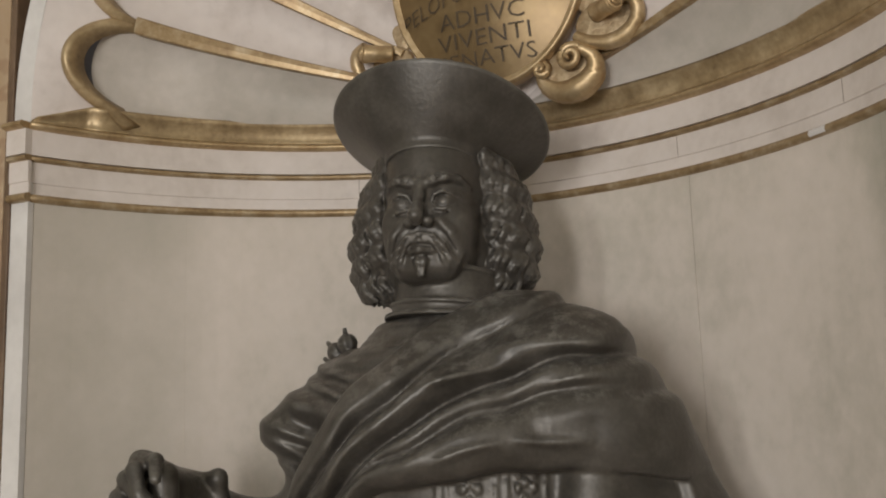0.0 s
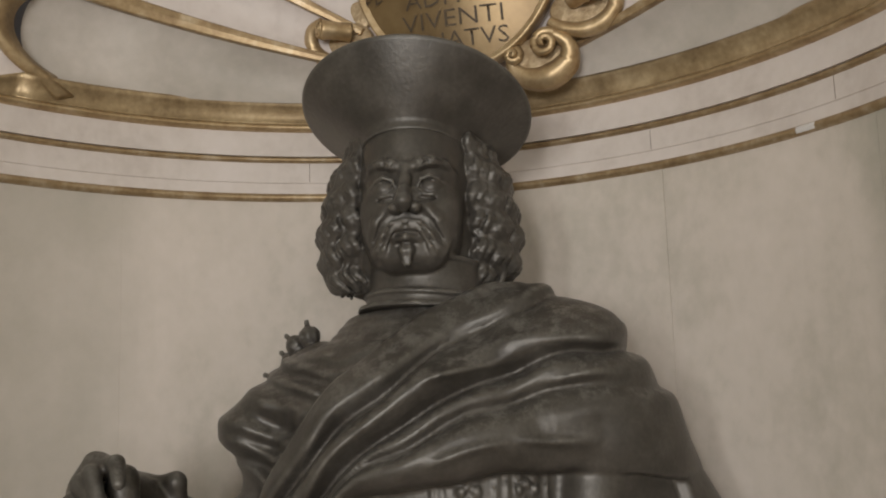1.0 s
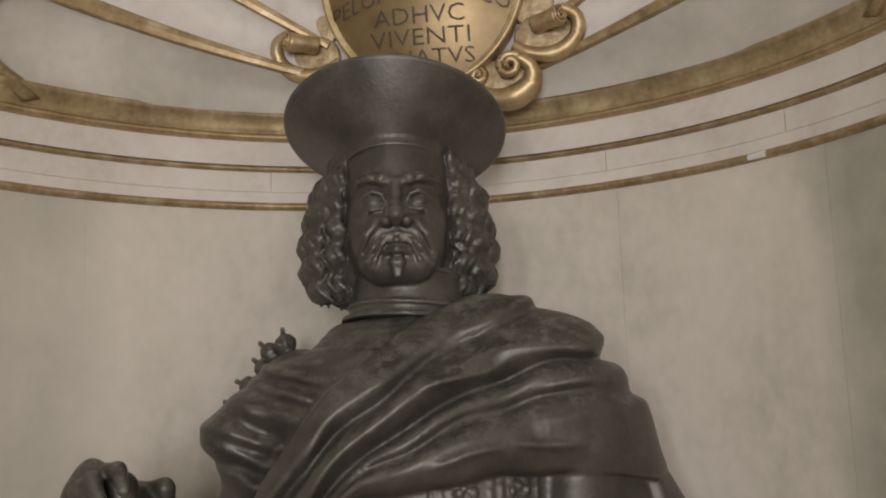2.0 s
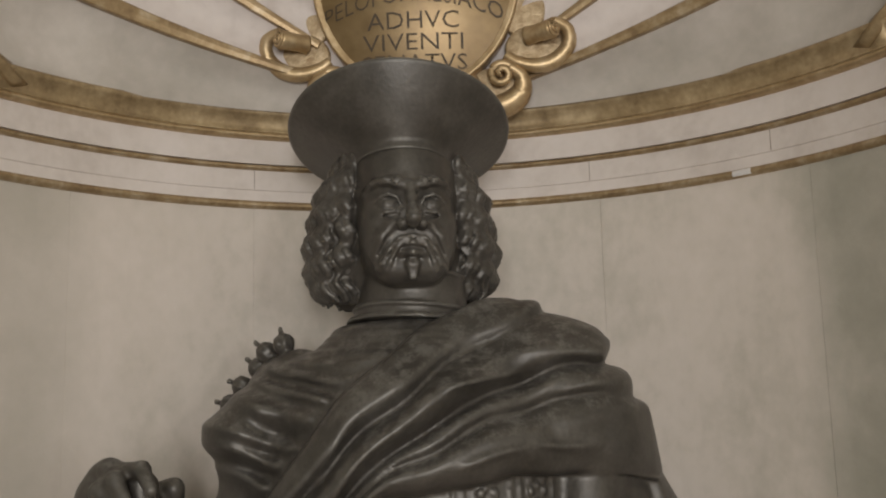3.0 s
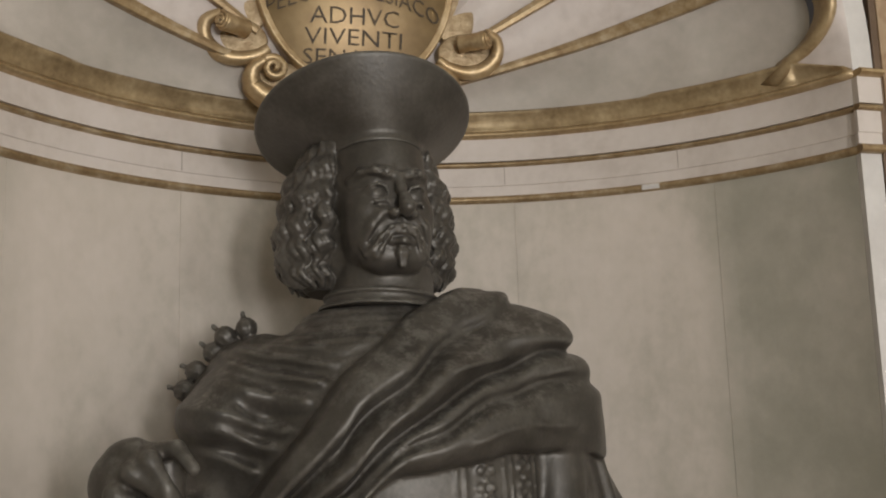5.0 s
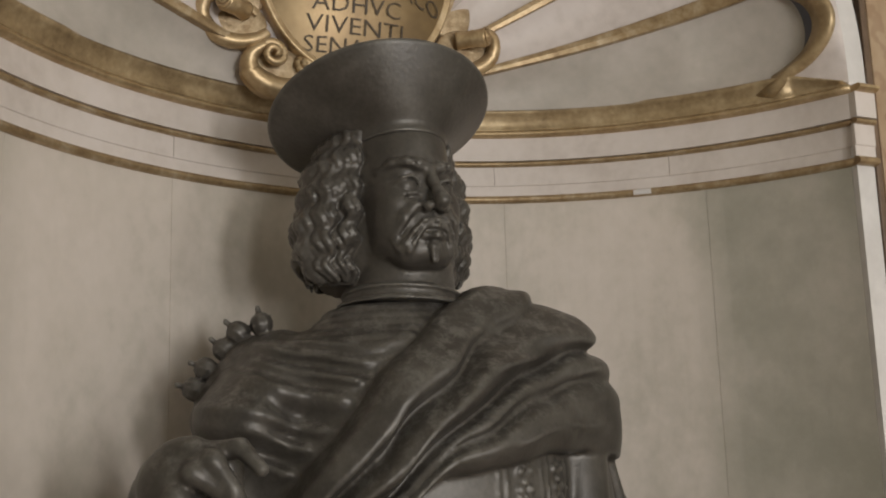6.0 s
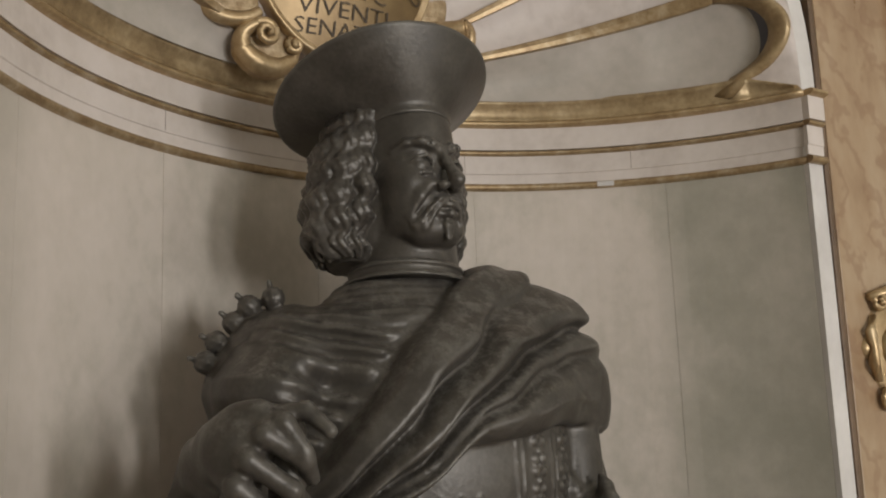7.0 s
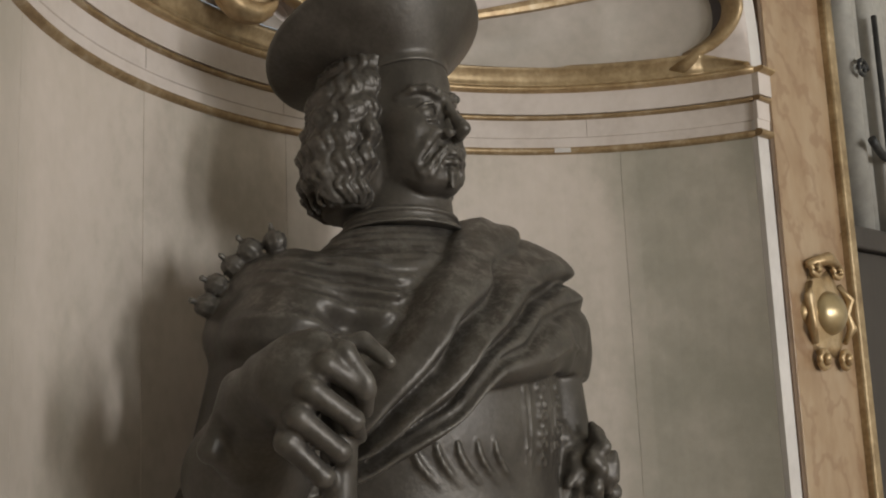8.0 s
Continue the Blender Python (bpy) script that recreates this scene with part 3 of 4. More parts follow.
# ---- bust: one solid, sculpted as a field of distances ----
class Field:
    """Distances on a regular grid; shapes are blended in one by one."""

    def __init__(self, lo, hi, cell):
        self.lo, self.cell = np.array(lo, np.float32), cell
        self.n = [int((b - a) / cell) + 1 for a, b in zip(lo, hi)]
        self.axes = [(lo[i] + cell * np.arange(self.n[i])).astype(np.float32) for i in range(3)]
        self.f = np.full(self.n, 0.5, np.float32)

    def window(self, lo, hi):
        s = []
        for i in range(3):
            a = max(0, int((lo[i] - self.lo[i]) / self.cell) - 1)
            b = min(self.n[i], int((hi[i] - self.lo[i]) / self.cell) + 3)
            if b <= a:
                return None
            s.append(slice(a, b))
        return tuple(s)

    def coords(self, s):
        return np.meshgrid(*[self.axes[i][s[i]] for i in range(3)], indexing="ij", sparse=True)

    def blend(self, lo, hi, fn, k, cut=False):
        m = k + 3 * self.cell
        s = self.window([v - m for v in lo], [v + m for v in hi])
        if s is None:
            return
        d = fn(*self.coords(s)).astype(np.float32)
        a = self.f[s]
        if cut:
            a, d = -a, d
        h = np.clip(0.5 + 0.5 * (a - d) / k, 0, 1)
        r = a * (1 - h) + d * h - k * h * (1 - h)
        self.f[s] = -r if cut else r

    def ball(self, c, r, k=0.012, turn=None, cut=False):
        """An ellipsoid with radii r at c; turn is a rotation matrix."""
        r = (r,) * 3 if isinstance(r, float) else r
        big = max(r)
        t = np.array(turn) if turn is not None else np.eye(3)

        def fn(x, y, z):
            p = [x - c[0], y - c[1], z - c[2]]
            q = [(t[0][i] * p[0] + t[1][i] * p[1] + t[2][i] * p[2]) for i in range(3)]
            k0 = np.sqrt(sum((q[i] / r[i]) ** 2 for i in range(3)))
            k1 = np.sqrt(sum((q[i] / r[i] ** 2) ** 2 for i in range(3))) + 1e-6
            return k0 * (k0 - 1) / k1
        self.blend([v - big for v in c], [v + big for v in c], fn, k, cut)

    def rod(self, a, b, ra, rb=None, k=0.012, cut=False):
        """A rod with round ends from a to b, of radius ra to rb."""
        rb = ra if rb is None else rb
        a, b = np.array(a, np.float32), np.array(b, np.float32)
        d = b - a
        L = float(d @ d) + 1e-9
        m = max(ra, rb)

        def fn(x, y, z):
            p = [x - a[0], y - a[1], z - a[2]]
            h = np.clip((p[0] * d[0] + p[1] * d[1] + p[2] * d[2]) / L, 0, 1)
            return np.sqrt(sum((p[i] - h * d[i]) ** 2 for i in range(3))) - (ra + (rb - ra) * h)
        self.blend(np.minimum(a, b) - m, np.maximum(a, b) + m, fn, k, cut)

    def chain(self, pts, radii, k=0.012, cut=False):
        for i in range(len(pts) - 1):
            self.rod(pts[i], pts[i + 1], radii[i], radii[i + 1], k, cut)

    def mesh(self):
        """Vertices and quads of the zero surface."""
        f, n = self.f, self.n
        inside = f < 0
        c = [n[0] - 1, n[1] - 1, n[2] - 1]
        pos = np.zeros((*c, 3), np.float32)
        cnt = np.zeros(c, np.float32)

        def cut(a, off):
            return a[off[0]:off[0] + c[0], off[1]:off[1] + c[1], off[2]:off[2] + c[2]]
        for ax in range(3):
            o1, o2 = [i for i in range(3) if i != ax]
            for p in (0, 1):
                for q in (0, 1):
                    s = [0, 0, 0]
                    s[o1], s[o2] = p, q
                    e = list(s)
                    e[ax] = 1
                    a, b = cut(f, s), cut(f, e)
                    x = cut(inside, s) != cut(inside, e)
                    t = np.where(x, a / np.where(x, a - b, 1), 0)
                    cnt += x
                    pos[..., ax] += t
                    pos[..., o1] += p * x
                    pos[..., o2] += q * x
        live = cnt > 0
        ids = np.full(c, -1, np.int64)
        ids[live] = np.arange(int(live.sum()))
        base = np.stack(np.nonzero(live), 1)
        verts = self.lo + self.cell * (base + pos[live] / cnt[live][:, None])
        quads = []
        for ax in range(3):
            o1, o2 = (ax + 1) % 3, (ax + 2) % 3
            a = np.moveaxis(inside, (ax, o1, o2), (0, 1, 2))
            g = np.moveaxis(ids, (ax, o1, o2), (0, 1, 2))
            x = a[:-1, 1:-1, 1:-1] != a[1:, 1:-1, 1:-1]
            i, j, k = np.nonzero(x)
            q = np.stack([g[i, j, k], g[i, j + 1, k], g[i, j + 1, k + 1], g[i, j, k + 1]], 1)
            flip = a[:-1, 1:-1, 1:-1][i, j, k]
            q[~flip] = q[~flip][:, ::-1]
            quads.append(q)
        return verts, np.concatenate(quads)


YAW = radians(11)
HEAD = Matrix.Translation((-0.042, 0.470, 1.900)) @ Matrix.Rotation(YAW, 4, "Z") @ Matrix.Rotation(radians(-3), 4, "X")
TURN = np.array(HEAD.to_3x3())


def H(x, y, z):
    return tuple(HEAD @ Vector((x, y, z)))


def sculpt_head():
    F = Field((-0.26, 0.28, 1.72), (0.19, 0.70, 2.08), 0.0023)
    # skull, face, jaw, neck
    F.ball(H(0, 0.025, 0.06), (0.079, 0.112, 0.10), 0.02, TURN)
    F.ball(H(0, 0.000, 0.080), (0.077, 0.090, 0.075), 0.02, TURN)
    F.ball(H(0, -0.018, -0.005), (0.075, 0.080, 0.106), 0.03, TURN)
    F.ball(H(0, -0.028, -0.062), (0.060, 0.060, 0.046), 0.03, TURN)
    F.ball(H(0, -0.076, -0.086), (0.024, 0.022, 0.020), 0.025, TURN)
    F.rod(H(0, 0.01, -0.08), H(0, 0.03, -0.18), 0.060, 0.066, 0.03)
    for s in (-1, 1):
        F.ball(H(s * 0.043, -0.064, -0.018), (0.024, 0.022, 0.022), 0.03, TURN)
        F.ball(H(s * 0.034, -0.058, -0.055), (0.025, 0.024, 0.026), 0.03, TURN)
        # eye: socket, ball with a drilled pupil, lids, bag, slanting brow
        F.ball(H(s * 0.032, -0.113, 0.013), (0.025, 0.029, 0.0185), 0.008, TURN, True)
        F.ball(H(s * 0.016, -0.106, 0.012), (0.008, 0.011, 0.009), 0.008, TURN, True)
        F.ball(H(s * 0.0325, -0.0785, 0.0085), (0.0180, 0.0165, 0.0160), 0.0012, TURN)
        F.ball(H(s * 0.0315, -0.0965, 0.0095), 0.0026, 0.0015, TURN, True)
        F.chain([H(s * 0.0145, -0.092, 0.006), H(s * 0.021, -0.0955, 0.0180), H(s * 0.033, -0.0968, 0.0218), H(s * 0.044, -0.0905, 0.0185), H(s * 0.054, -0.076, 0.008)], [0.0020, 0.0026, 0.0030, 0.0027, 0.0020], 0.0018)
        F.chain([H(s * 0.0145, -0.092, 0.006), H(s * 0.025, -0.0950, -0.0035), H(s * 0.037, -0.0935, -0.0048), H(s * 0.047, -0.0860, -0.0005), H(s * 0.054, -0.076, 0.008)], [0.0018, 0.0022, 0.0023, 0.0020, 0.0016], 0.0022)
        F.chain([H(s * 0.019, -0.0945, -0.0090), H(s * 0.034, -0.0945, -0.0125), H(s * 0.050, -0.0795, -0.0060)], [0.0018, 0.0024, 0.0018], 0.004, True)
        F.chain([H(s * 0.020, -0.092, -0.016), H(s * 0.035, -0.0895, -0.0195), H(s * 0.050, -0.076, -0.011)], [0.0025, 0.0036, 0.0025], 0.007)
        F.chain([H(s * 0.018, -0.0975, 0.0245), H(s * 0.033, -0.0985, 0.0290), H(s * 0.047, -0.0890, 0.0275), H(s * 0.057, -0.0745, 0.0190)], [0.0026, 0.0032, 0.0030, 0.0022], 0.003, True)
        F.chain([H(s * 0.009, -0.0970, 0.0355), H(s * 0.020, -0.0980, 0.0405), H(s * 0.037, -0.0925, 0.0440), H(s * 0.054, -0.0760, 0.0425), H(s * 0.064, -0.0570, 0.0320)], [0.0050, 0.0066, 0.0056, 0.0042, 0.003], 0.008)
        for dz in (0.0, 0.0045):
            F.chain([H(s * 0.014, -0.1050, 0.0350 + dz), H(s * 0.027, -0.1015, 0.0400 + dz), H(s * 0.042, -0.0945, 0.0445 + dz)], [0.0012, 0.0014, 0.001], 0.0015, True)
        F.ball(H(s * 0.0142, -0.1065, -0.0260), (0.0088, 0.0130, 0.0082), 0.005, TURN)
        F.ball(H(s * 0.0075, -0.1160, -0.0350), (0.0045, 0.0080, 0.0042), 0.002, TURN, True)
        F.chain([H(s * 0.0235, -0.104, -0.0230), H(s * 0.0215, -0.104, -0.0330)], [0.0016, 0.0016], 0.003, True)
        # moustache in strands that hang beside the mouth and curl up at their ends, and the folds beside it
        F.chain([H(s * 0.003, -0.1065, -0.0430), H(s * 0.019, -0.1065, -0.0485), H(s * 0.033, -0.0985, -0.0630), H(s * 0.043, -0.0880, -0.0800), H(s * 0.0495, -0.0800, -0.0850), H(s * 0.0535, -0.0755, -0.0780)], [0.0036, 0.0046, 0.0042, 0.0034, 0.0028, 0.002], 0.0035)
        F.chain([H(s * 0.006, -0.1085, -0.0480), H(s * 0.021, -0.1050, -0.0585), H(s * 0.033, -0.0945, -0.0800), H(s * 0.037, -0.0890, -0.0890)], [0.0020, 0.0027, 0.0022, 0.0012], 0.0030)
        F.chain([H(s * 0.010, -0.1125, -0.0460), H(s * 0.024, -0.1080, -0.0545), H(s * 0.036, -0.0965, -0.0730), H(s * 0.044, -0.0890, -0.0830)], [0.0012, 0.0014, 0.0014, 0.001], 0.0015, True)
        F.chain([H(s * 0.027, -0.099, -0.0220), H(s * 0.043, -0.0890, -0.0420), H(s * 0.054, -0.0745, -0.0690)], [0.004, 0.006, 0.004], 0.010)
        F.chain([H(s * 0.021, -0.1045, -0.0300), H(s * 0.0355, -0.0975, -0.0450), H(s * 0.0480, -0.0830, -0.0680)], [0.0020, 0.0024, 0.0018], 0.004, True)
        F.ball(H(s * 0.026, -0.070, -0.090), (0.022, 0.018, 0.018), 0.02, TURN)
        F.ball(H(s * 0.066, 0.002, 0.030), (0.012, 0.030, 0.030), 0.02, TURN)
    F.chain([H(0, -0.098, 0.034), H(0, -0.106, 0.014), H(0, -0.119, -0.008), H(0, -0.1265, -0.0200), H(0, -0.1220, -0.0285)], [0.0075, 0.0070, 0.0085, 0.0105, 0.0070], 0.007)
    F.ball(H(0, -0.090, -0.060), (0.026, 0.016, 0.018), 0.008, TURN)
    F.chain([H(-0.016, -0.1005, -0.0575), H(0, -0.1080, -0.0540), H(0.016, -0.1005, -0.0575)], [0.0030, 0.0042, 0.0030], 0.004)
    F.chain([H(-0.016, -0.0975, -0.0690), H(0, -0.1065, -0.0675), H(0.016, -0.0975, -0.0690)], [0.0035, 0.0062, 0.0035], 0.004)
    F.chain([H(-0.017, -0.1025, -0.0610), H(0, -0.1100, -0.0605), H(0.017, -0.1025, -0.0610)], [0.0020, 0.0020, 0.0020], 0.0025, True)
    F.chain([H(-0.010, -0.100, -0.0765), H(0, -0.1045, -0.0770), H(0.010, -0.100, -0.0765)], [0.0025, 0.003, 0.0025], 0.005, True)
    for x in (-0.0045, 0.0045):
        F.chain([H(x * 0.6, -0.099, -0.0710), H(x, -0.1015, -0.0850), H(x * 0.7, -0.100, -0.1050)], [0.0030, 0.0040, 0.0025], 0.006)
    # frown lines
    for x in (-0.006, 0.006):
        F.rod(H(x, -0.098, 0.030), H(x * 1.2, -0.0945, 0.052), 0.0022, 0.0015, 0.005)

    # hair: soft masses with many waved locks laid over them
    rnd = random.Random(4)
    levels = [-0.135, -0.125, -0.10, -0.04, 0.04, 0.09, 0.115]
    wide = [0.085, 0.112, 0.138, 0.146, 0.130, 0.100, 0.080]
    deep = [0.075, 0.095, 0.112, 0.098, 0.078, 0.062, 0.050]
    inv = np.array(HEAD.inverted())

    def mass(x, y, z):
        lx, ly, lz = [inv[i][0] * x + inv[i][1] * y + inv[i][2] * z + inv[i][3] for i in range(3)]
        rx, ry = np.interp(lz, levels, wide) - 0.013, np.interp(lz, levels, deep) - 0.013
        back = (np.sqrt((lx / (rx + 0.004)) ** 2 + ((ly - 0.03) / (ry + 0.011)) ** 2) - 1) * 0.075
        fore = (np.sqrt((np.maximum(np.abs(lx) - 0.07, 0) / (rx - 0.07)) ** 2 + ((ly - 0.03) / (0.048 - 0.22 * np.clip(-lz, 0, 0.12))) ** 2) - 1) * 0.036
        d = np.where(ly > 0.03, back, fore)
        return np.maximum(d, np.maximum(-0.125 - lz, lz - 0.115))
    for s in (-1, 1):
        F.ball(H(s * 0.068, 0.018, -0.048), (0.022, 0.042, 0.070), 0.012, TURN)
    F.blend(H(-0.12, -0.08, -0.16), H(0.10, 0.20, 0.12), mass, 0.012)
    for i in range(800):
        s = -1 if i % 2 else 1
        q = rnd.random()
        a = radians(-80 + 190 * q)          # round the head, from temple to nape
        ph, amp = a * 2.2 + s + rnd.uniform(-0.45, 0.45), rnd.uniform(0.05, 0.10)
        z0, run = rnd.choice([(0.128, 0.09), (0.122, 0.11), (0.110, 0.10), (0.08, 0.10), (0.05, 0.09), (0.025, 0.09), (0.0, 0.08), (-0.025, 0.08), (-0.045, 0.075)])
        out = rnd.uniform(-0.007, 0.008)
        fat = rnd.uniform(0.55, 1.15)
        pts, rad = [], []
        for j in range(14):
            t = j / 13
            z = z0 - run * t
            rx, ry = float(np.interp(z, levels, wide)) + out, float(np.interp(z, levels, deep)) + out
            b = a + amp * math.sin(ph + z * 150) + 0.25 * (z0 - z)
            curl = 0.0042 * math.cos(ph + z * 150)
            if b < 0:
                pts.append(H(s * (0.07 + (rx - 0.07 + curl) * math.cos(b)), 0.03 + (0.056 + out - 0.24 * min(0.12, max(0.0, -z)) + curl) * math.sin(b), z))
            else:
                pts.append(H(s * (rx + curl) * math.cos(b), 0.03 + (ry + curl) * math.sin(b), z))
            rad.append(fat * (0.0030 + 0.0030 * math.sin(math.pi * (0.12 + 0.8 * t))))
        F.chain(pts, rad, 0.0020)

    # standing collar and its turned rings
    def ring(cx, cy, z0, z1, r0, r1, tilt):
        def fn(x, y, z):
            zz = z + tilt * (y - cy) + 0.05 * (x - cx)
            t = np.clip((zz - z0) / (z1 - z0), 0, 1)
            r = np.sqrt((x - cx) ** 2 + ((y - cy) * 1.05) ** 2)
            return np.maximum((r - (r0 + (r1 - r0) * t)) * 0.95, np.maximum(z0 - zz, zz - z1))
        F.blend((cx - r0 - 0.02, cy - r0 - 0.02, z0 - 0.05), (cx + r0 + 0.02, cy + r0 + 0.02, z1 + 0.05), fn, 0.004)
    ring(-0.032, 0.478, 1.760, 1.814, 0.0855, 0.0815, 0.10)
    ring(-0.032, 0.478, 1.809, 1.8155, 0.0850, 0.0840, 0.10)
    ring(-0.032, 0.478, 1.757, 1.7625, 0.0935, 0.0920, 0.10)
    ring(-0.032, 0.478, 1.744, 1.761, 0.0905, 0.0895, 0.10)
    ring(-0.032, 0.478, 1.737, 1.744, 0.1030, 0.1005, 0.10)
    return F.mesh()


def sculpt_body():
    F = Field((-0.50, 0.06, 1.10), (0.42, 0.70, 1.80), 0.0037)
    F.ball((-0.01, 0.47, 1.46), (0.245, 0.180, 0.26), 0.05)
    F.ball((-0.01, 0.46, 1.22), (0.25, 0.17, 0.25), 0.05)
    F.rod((-0.200, 0.502, 1.628), (0.136, 0.455, 1.664), 0.074, 0.074, 0.05)
    F.rod((0.060, 0.450, 1.700), (0.142, 0.43, 1.666), 0.047, 0.051, 0.04)
    F.rod((-0.03, 0.478, 1.690), (-0.03, 0.48, 1.60), 0.080, 0.150, 0.04)

    def gorget(x, y, z):
        r = np.sqrt((x + 0.032) ** 2 + ((y - 0.478) * 1.55) ** 2)
        zz = z + 0.10 * (y - 0.478)
        flare = 0.118 + np.clip(1.738 - zz, 0, 0.06) * 0.95 + 0.0034 * np.sin(zz * 520)
        return np.maximum((r - flare) * 0.68, np.maximum(zz - 1.738, 1.648 - zz))
    F.blend((-0.24, 0.28, 1.62), (0.18, 0.68, 1.77), gorget, 0.014)
    F.rod((0.198, 0.440, 1.60), (0.236, 0.445, 1.44), 0.072, 0.066, 0.04)
    F.rod((-0.243, 0.495, 1.575), (-0.258, 0.500, 1.42), 0.076, 0.074, 0.04)
    F.rod((0.205, 0.53, 1.60), (0.365, 0.54, 1.30), 0.064, 0.068, 0.05)
    F.rod((0.245, 0.490, 1.55), (0.300, 0.495, 1.28), 0.056, 0.058, 0.03)
    F.rod((-0.25, 0.55, 1.52), (-0.325, 0.56, 1.25), 0.055, 0.060, 0.05)
    F.ball((-0.285, 0.455, 1.580), (0.054, 0.075, 0.036), 0.03)
    X, Y, Z = np.meshgrid(*F.axes, indexing="ij", sparse=True)
    body = F.f.copy()

    # the mantle: rolls and creases that climb from the hip over the statue's left shoulder,
    # given as lines (x, z) on the chest from the lower hem to the upper one, each with its height
    tilt = radians(40)
    along = X * math.cos(tilt) + (Z - 1.5) * math.sin(tilt)
    across = (Z - 1.5) * math.cos(tilt) - X * math.sin(tilt) + 0.0025 * np.sin(38 * X + 21 * Z) + 0.0018 * np.sin(75 * X - 40 * Z)
    lines = [
        (0.010, [(-0.30, 1.345), (-0.161, 1.411), (-0.113, 1.458), (-0.070, 1.490), (0.0, 1.502), (0.10, 1.516), (0.20, 1.522), (0.27, 1.515), (0.34, 1.490)]),
        (0.040, [(-0.28, 1.370), (-0.150, 1.440), (-0.076, 1.508), (0.009, 1.541), (0.112, 1.576), (0.193, 1.592), (0.30, 1.575)]),
        (0.014, [(-0.15, 1.450), (-0.060, 1.522), (0.02, 1.562), (0.11, 1.602), (0.20, 1.628), (0.30, 1.622)]),
        (0.030, [(-0.15, 1.456), (-0.045, 1.540), (0.03, 1.588), (0.09, 1.614), (0.19, 1.648), (0.29, 1.650)]),
        (0.002, [(-0.15, 1.462), (-0.094, 1.520), (-0.031, 1.562), (0.029, 1.603), (0.087, 1.628), (0.168, 1.664), (0.26, 1.674)]),
        (0.046, [(-0.26, 1.395), (-0.145, 1.493), (-0.098, 1.546), (-0.030, 1.600), (0.05, 1.655), (0.13, 1.690), (0.24, 1.682)]),
        (0.004, [(-0.24, 1.425), (-0.168, 1.500), (-0.118, 1.556), (-0.055, 1.608), (0.01, 1.662), (0.08, 1.708), (0.16, 1.738)]),
        (0.040, [(-0.25, 1.432), (-0.185, 1.510), (-0.130, 1.574), (-0.070, 1.628), (0.0, 1.682), (0.06, 1.722), (0.14, 1.752)]),
        (0.036, [(-0.26, 1.435), (-0.203, 1.510), (-0.153, 1.582), (-0.095, 1.645), (-0.028, 1.696), (0.035, 1.740), (0.10, 1.768)]),
        (0.032, [(-0.27, 1.440), (-0.212, 1.514), (-0.163, 1.588), (-0.105, 1.655), (-0.038, 1.706), (0.025, 1.752), (0.09, 1.785)]),
    ]
    at, last = [], None
    for high, pts in lines:
        us = [x * math.cos(tilt) + (z - 1.5) * math.sin(tilt) for x, z in pts]
        vs = [(z - 1.5) * math.cos(tilt) - x * math.sin(tilt) for x, z in pts]
        # a smooth line through the points, held apart from the one below it
        t = np.linspace(us[0], us[-1], 160)
        v = np.interp(t, us, vs)
        v = np.convolve(np.pad(v, 9, mode="edge"), np.ones(19) / 19, mode="valid")
        v = np.interp(along, t, v)
        v = v if last is None else np.maximum(v, last + 0.005)
        at.append((v, high))
        last = v
    lift = np.zeros_like(across)
    for (v0, h0), (v1, h1) in zip(at, at[1:]):
        t = np.clip((across - v0) / (v1 - v0), 0, 1)
        s = np.sin(t * math.pi / 2) if h1 > h0 else 1 - np.sin((1 - t) * math.pi / 2)
        lift = np.where(across >= v0, h0 + (h1 - h0) * s, lift)
    # a few drawn folds inside the big rolls, and a slight unevenness
    for x0, z0, x1, z1, wide, high in ((0.02, 1.630, 0.13, 1.668, 0.005, 0.010), (0.10, 1.690, 0.19, 1.694, 0.006, 0.010), (0.03, 1.535, 0.14, 1.556, 0.004, 0.008), (0.14, 1.560, 0.24, 1.560, 0.005, 0.010), (-0.16, 1.462, -0.06, 1.572, 0.004, 0.010), (-0.19, 1.470, -0.10, 1.588, 0.004, 0.009), (0.16, 1.630, 0.26, 1.640, 0.005, 0.010)):
        dx, dz = x1 - x0, z1 - z0
        L = math.hypot(dx, dz)
        p, q = ((X - x0) * dx + (Z - z0) * dz) / L, ((Z - z0) * dx - (X - x0) * dz) / L + 0.004 * np.sin(along * 40)
        lift += high * np.exp(-(q / wide) ** 2) * np.clip(p / 0.03, 0, 1) * np.clip((L - p) / 0.03, 0, 1)
    lift += 0.0012 * np.sin(70 * X + 31 * Z) * np.sin(52 * Z - 23 * X)
    lift *= 0.92 - 0.56 * np.clip((Z - 1.645) / 0.06, 0, 1) * np.clip((0.23 - X) / 0.10, 0, 1) - 0.22 * np.clip((X - 0.12) / 0.12, 0, 1) - 0.20 * np.clip((X - 0.18) / 0.06, 0, 1) * np.clip((1.62 - Z) / 0.04, 0, 1)
    front = np.clip((0.60 - Y) / 0.17, 0, 1)
    edge = np.minimum(at[-1][0] - across, across - at[0][0])
    # the hem hangs lower behind the arm
    edge = np.where((across < at[0][0]) & (X > 0.24), np.maximum(edge, np.minimum(Y - 0.46, Z - 1.36)), edge)
    cloth = body - 0.015 - lift * front * np.clip(edge / 0.008 + 0.45, 0, 1)
    F.f = np.minimum(F.f, np.maximum(cloth, -edge))

    # level sagging folds over the other shoulder and the chest
    sag = Z + 0.12 * (X + 0.15) - 0.9 * (X + 0.17) ** 2 + 0.005 * np.sin(30 * X) + 0.003 * np.sin(55 * X + 2)
    wave = np.zeros_like(sag)
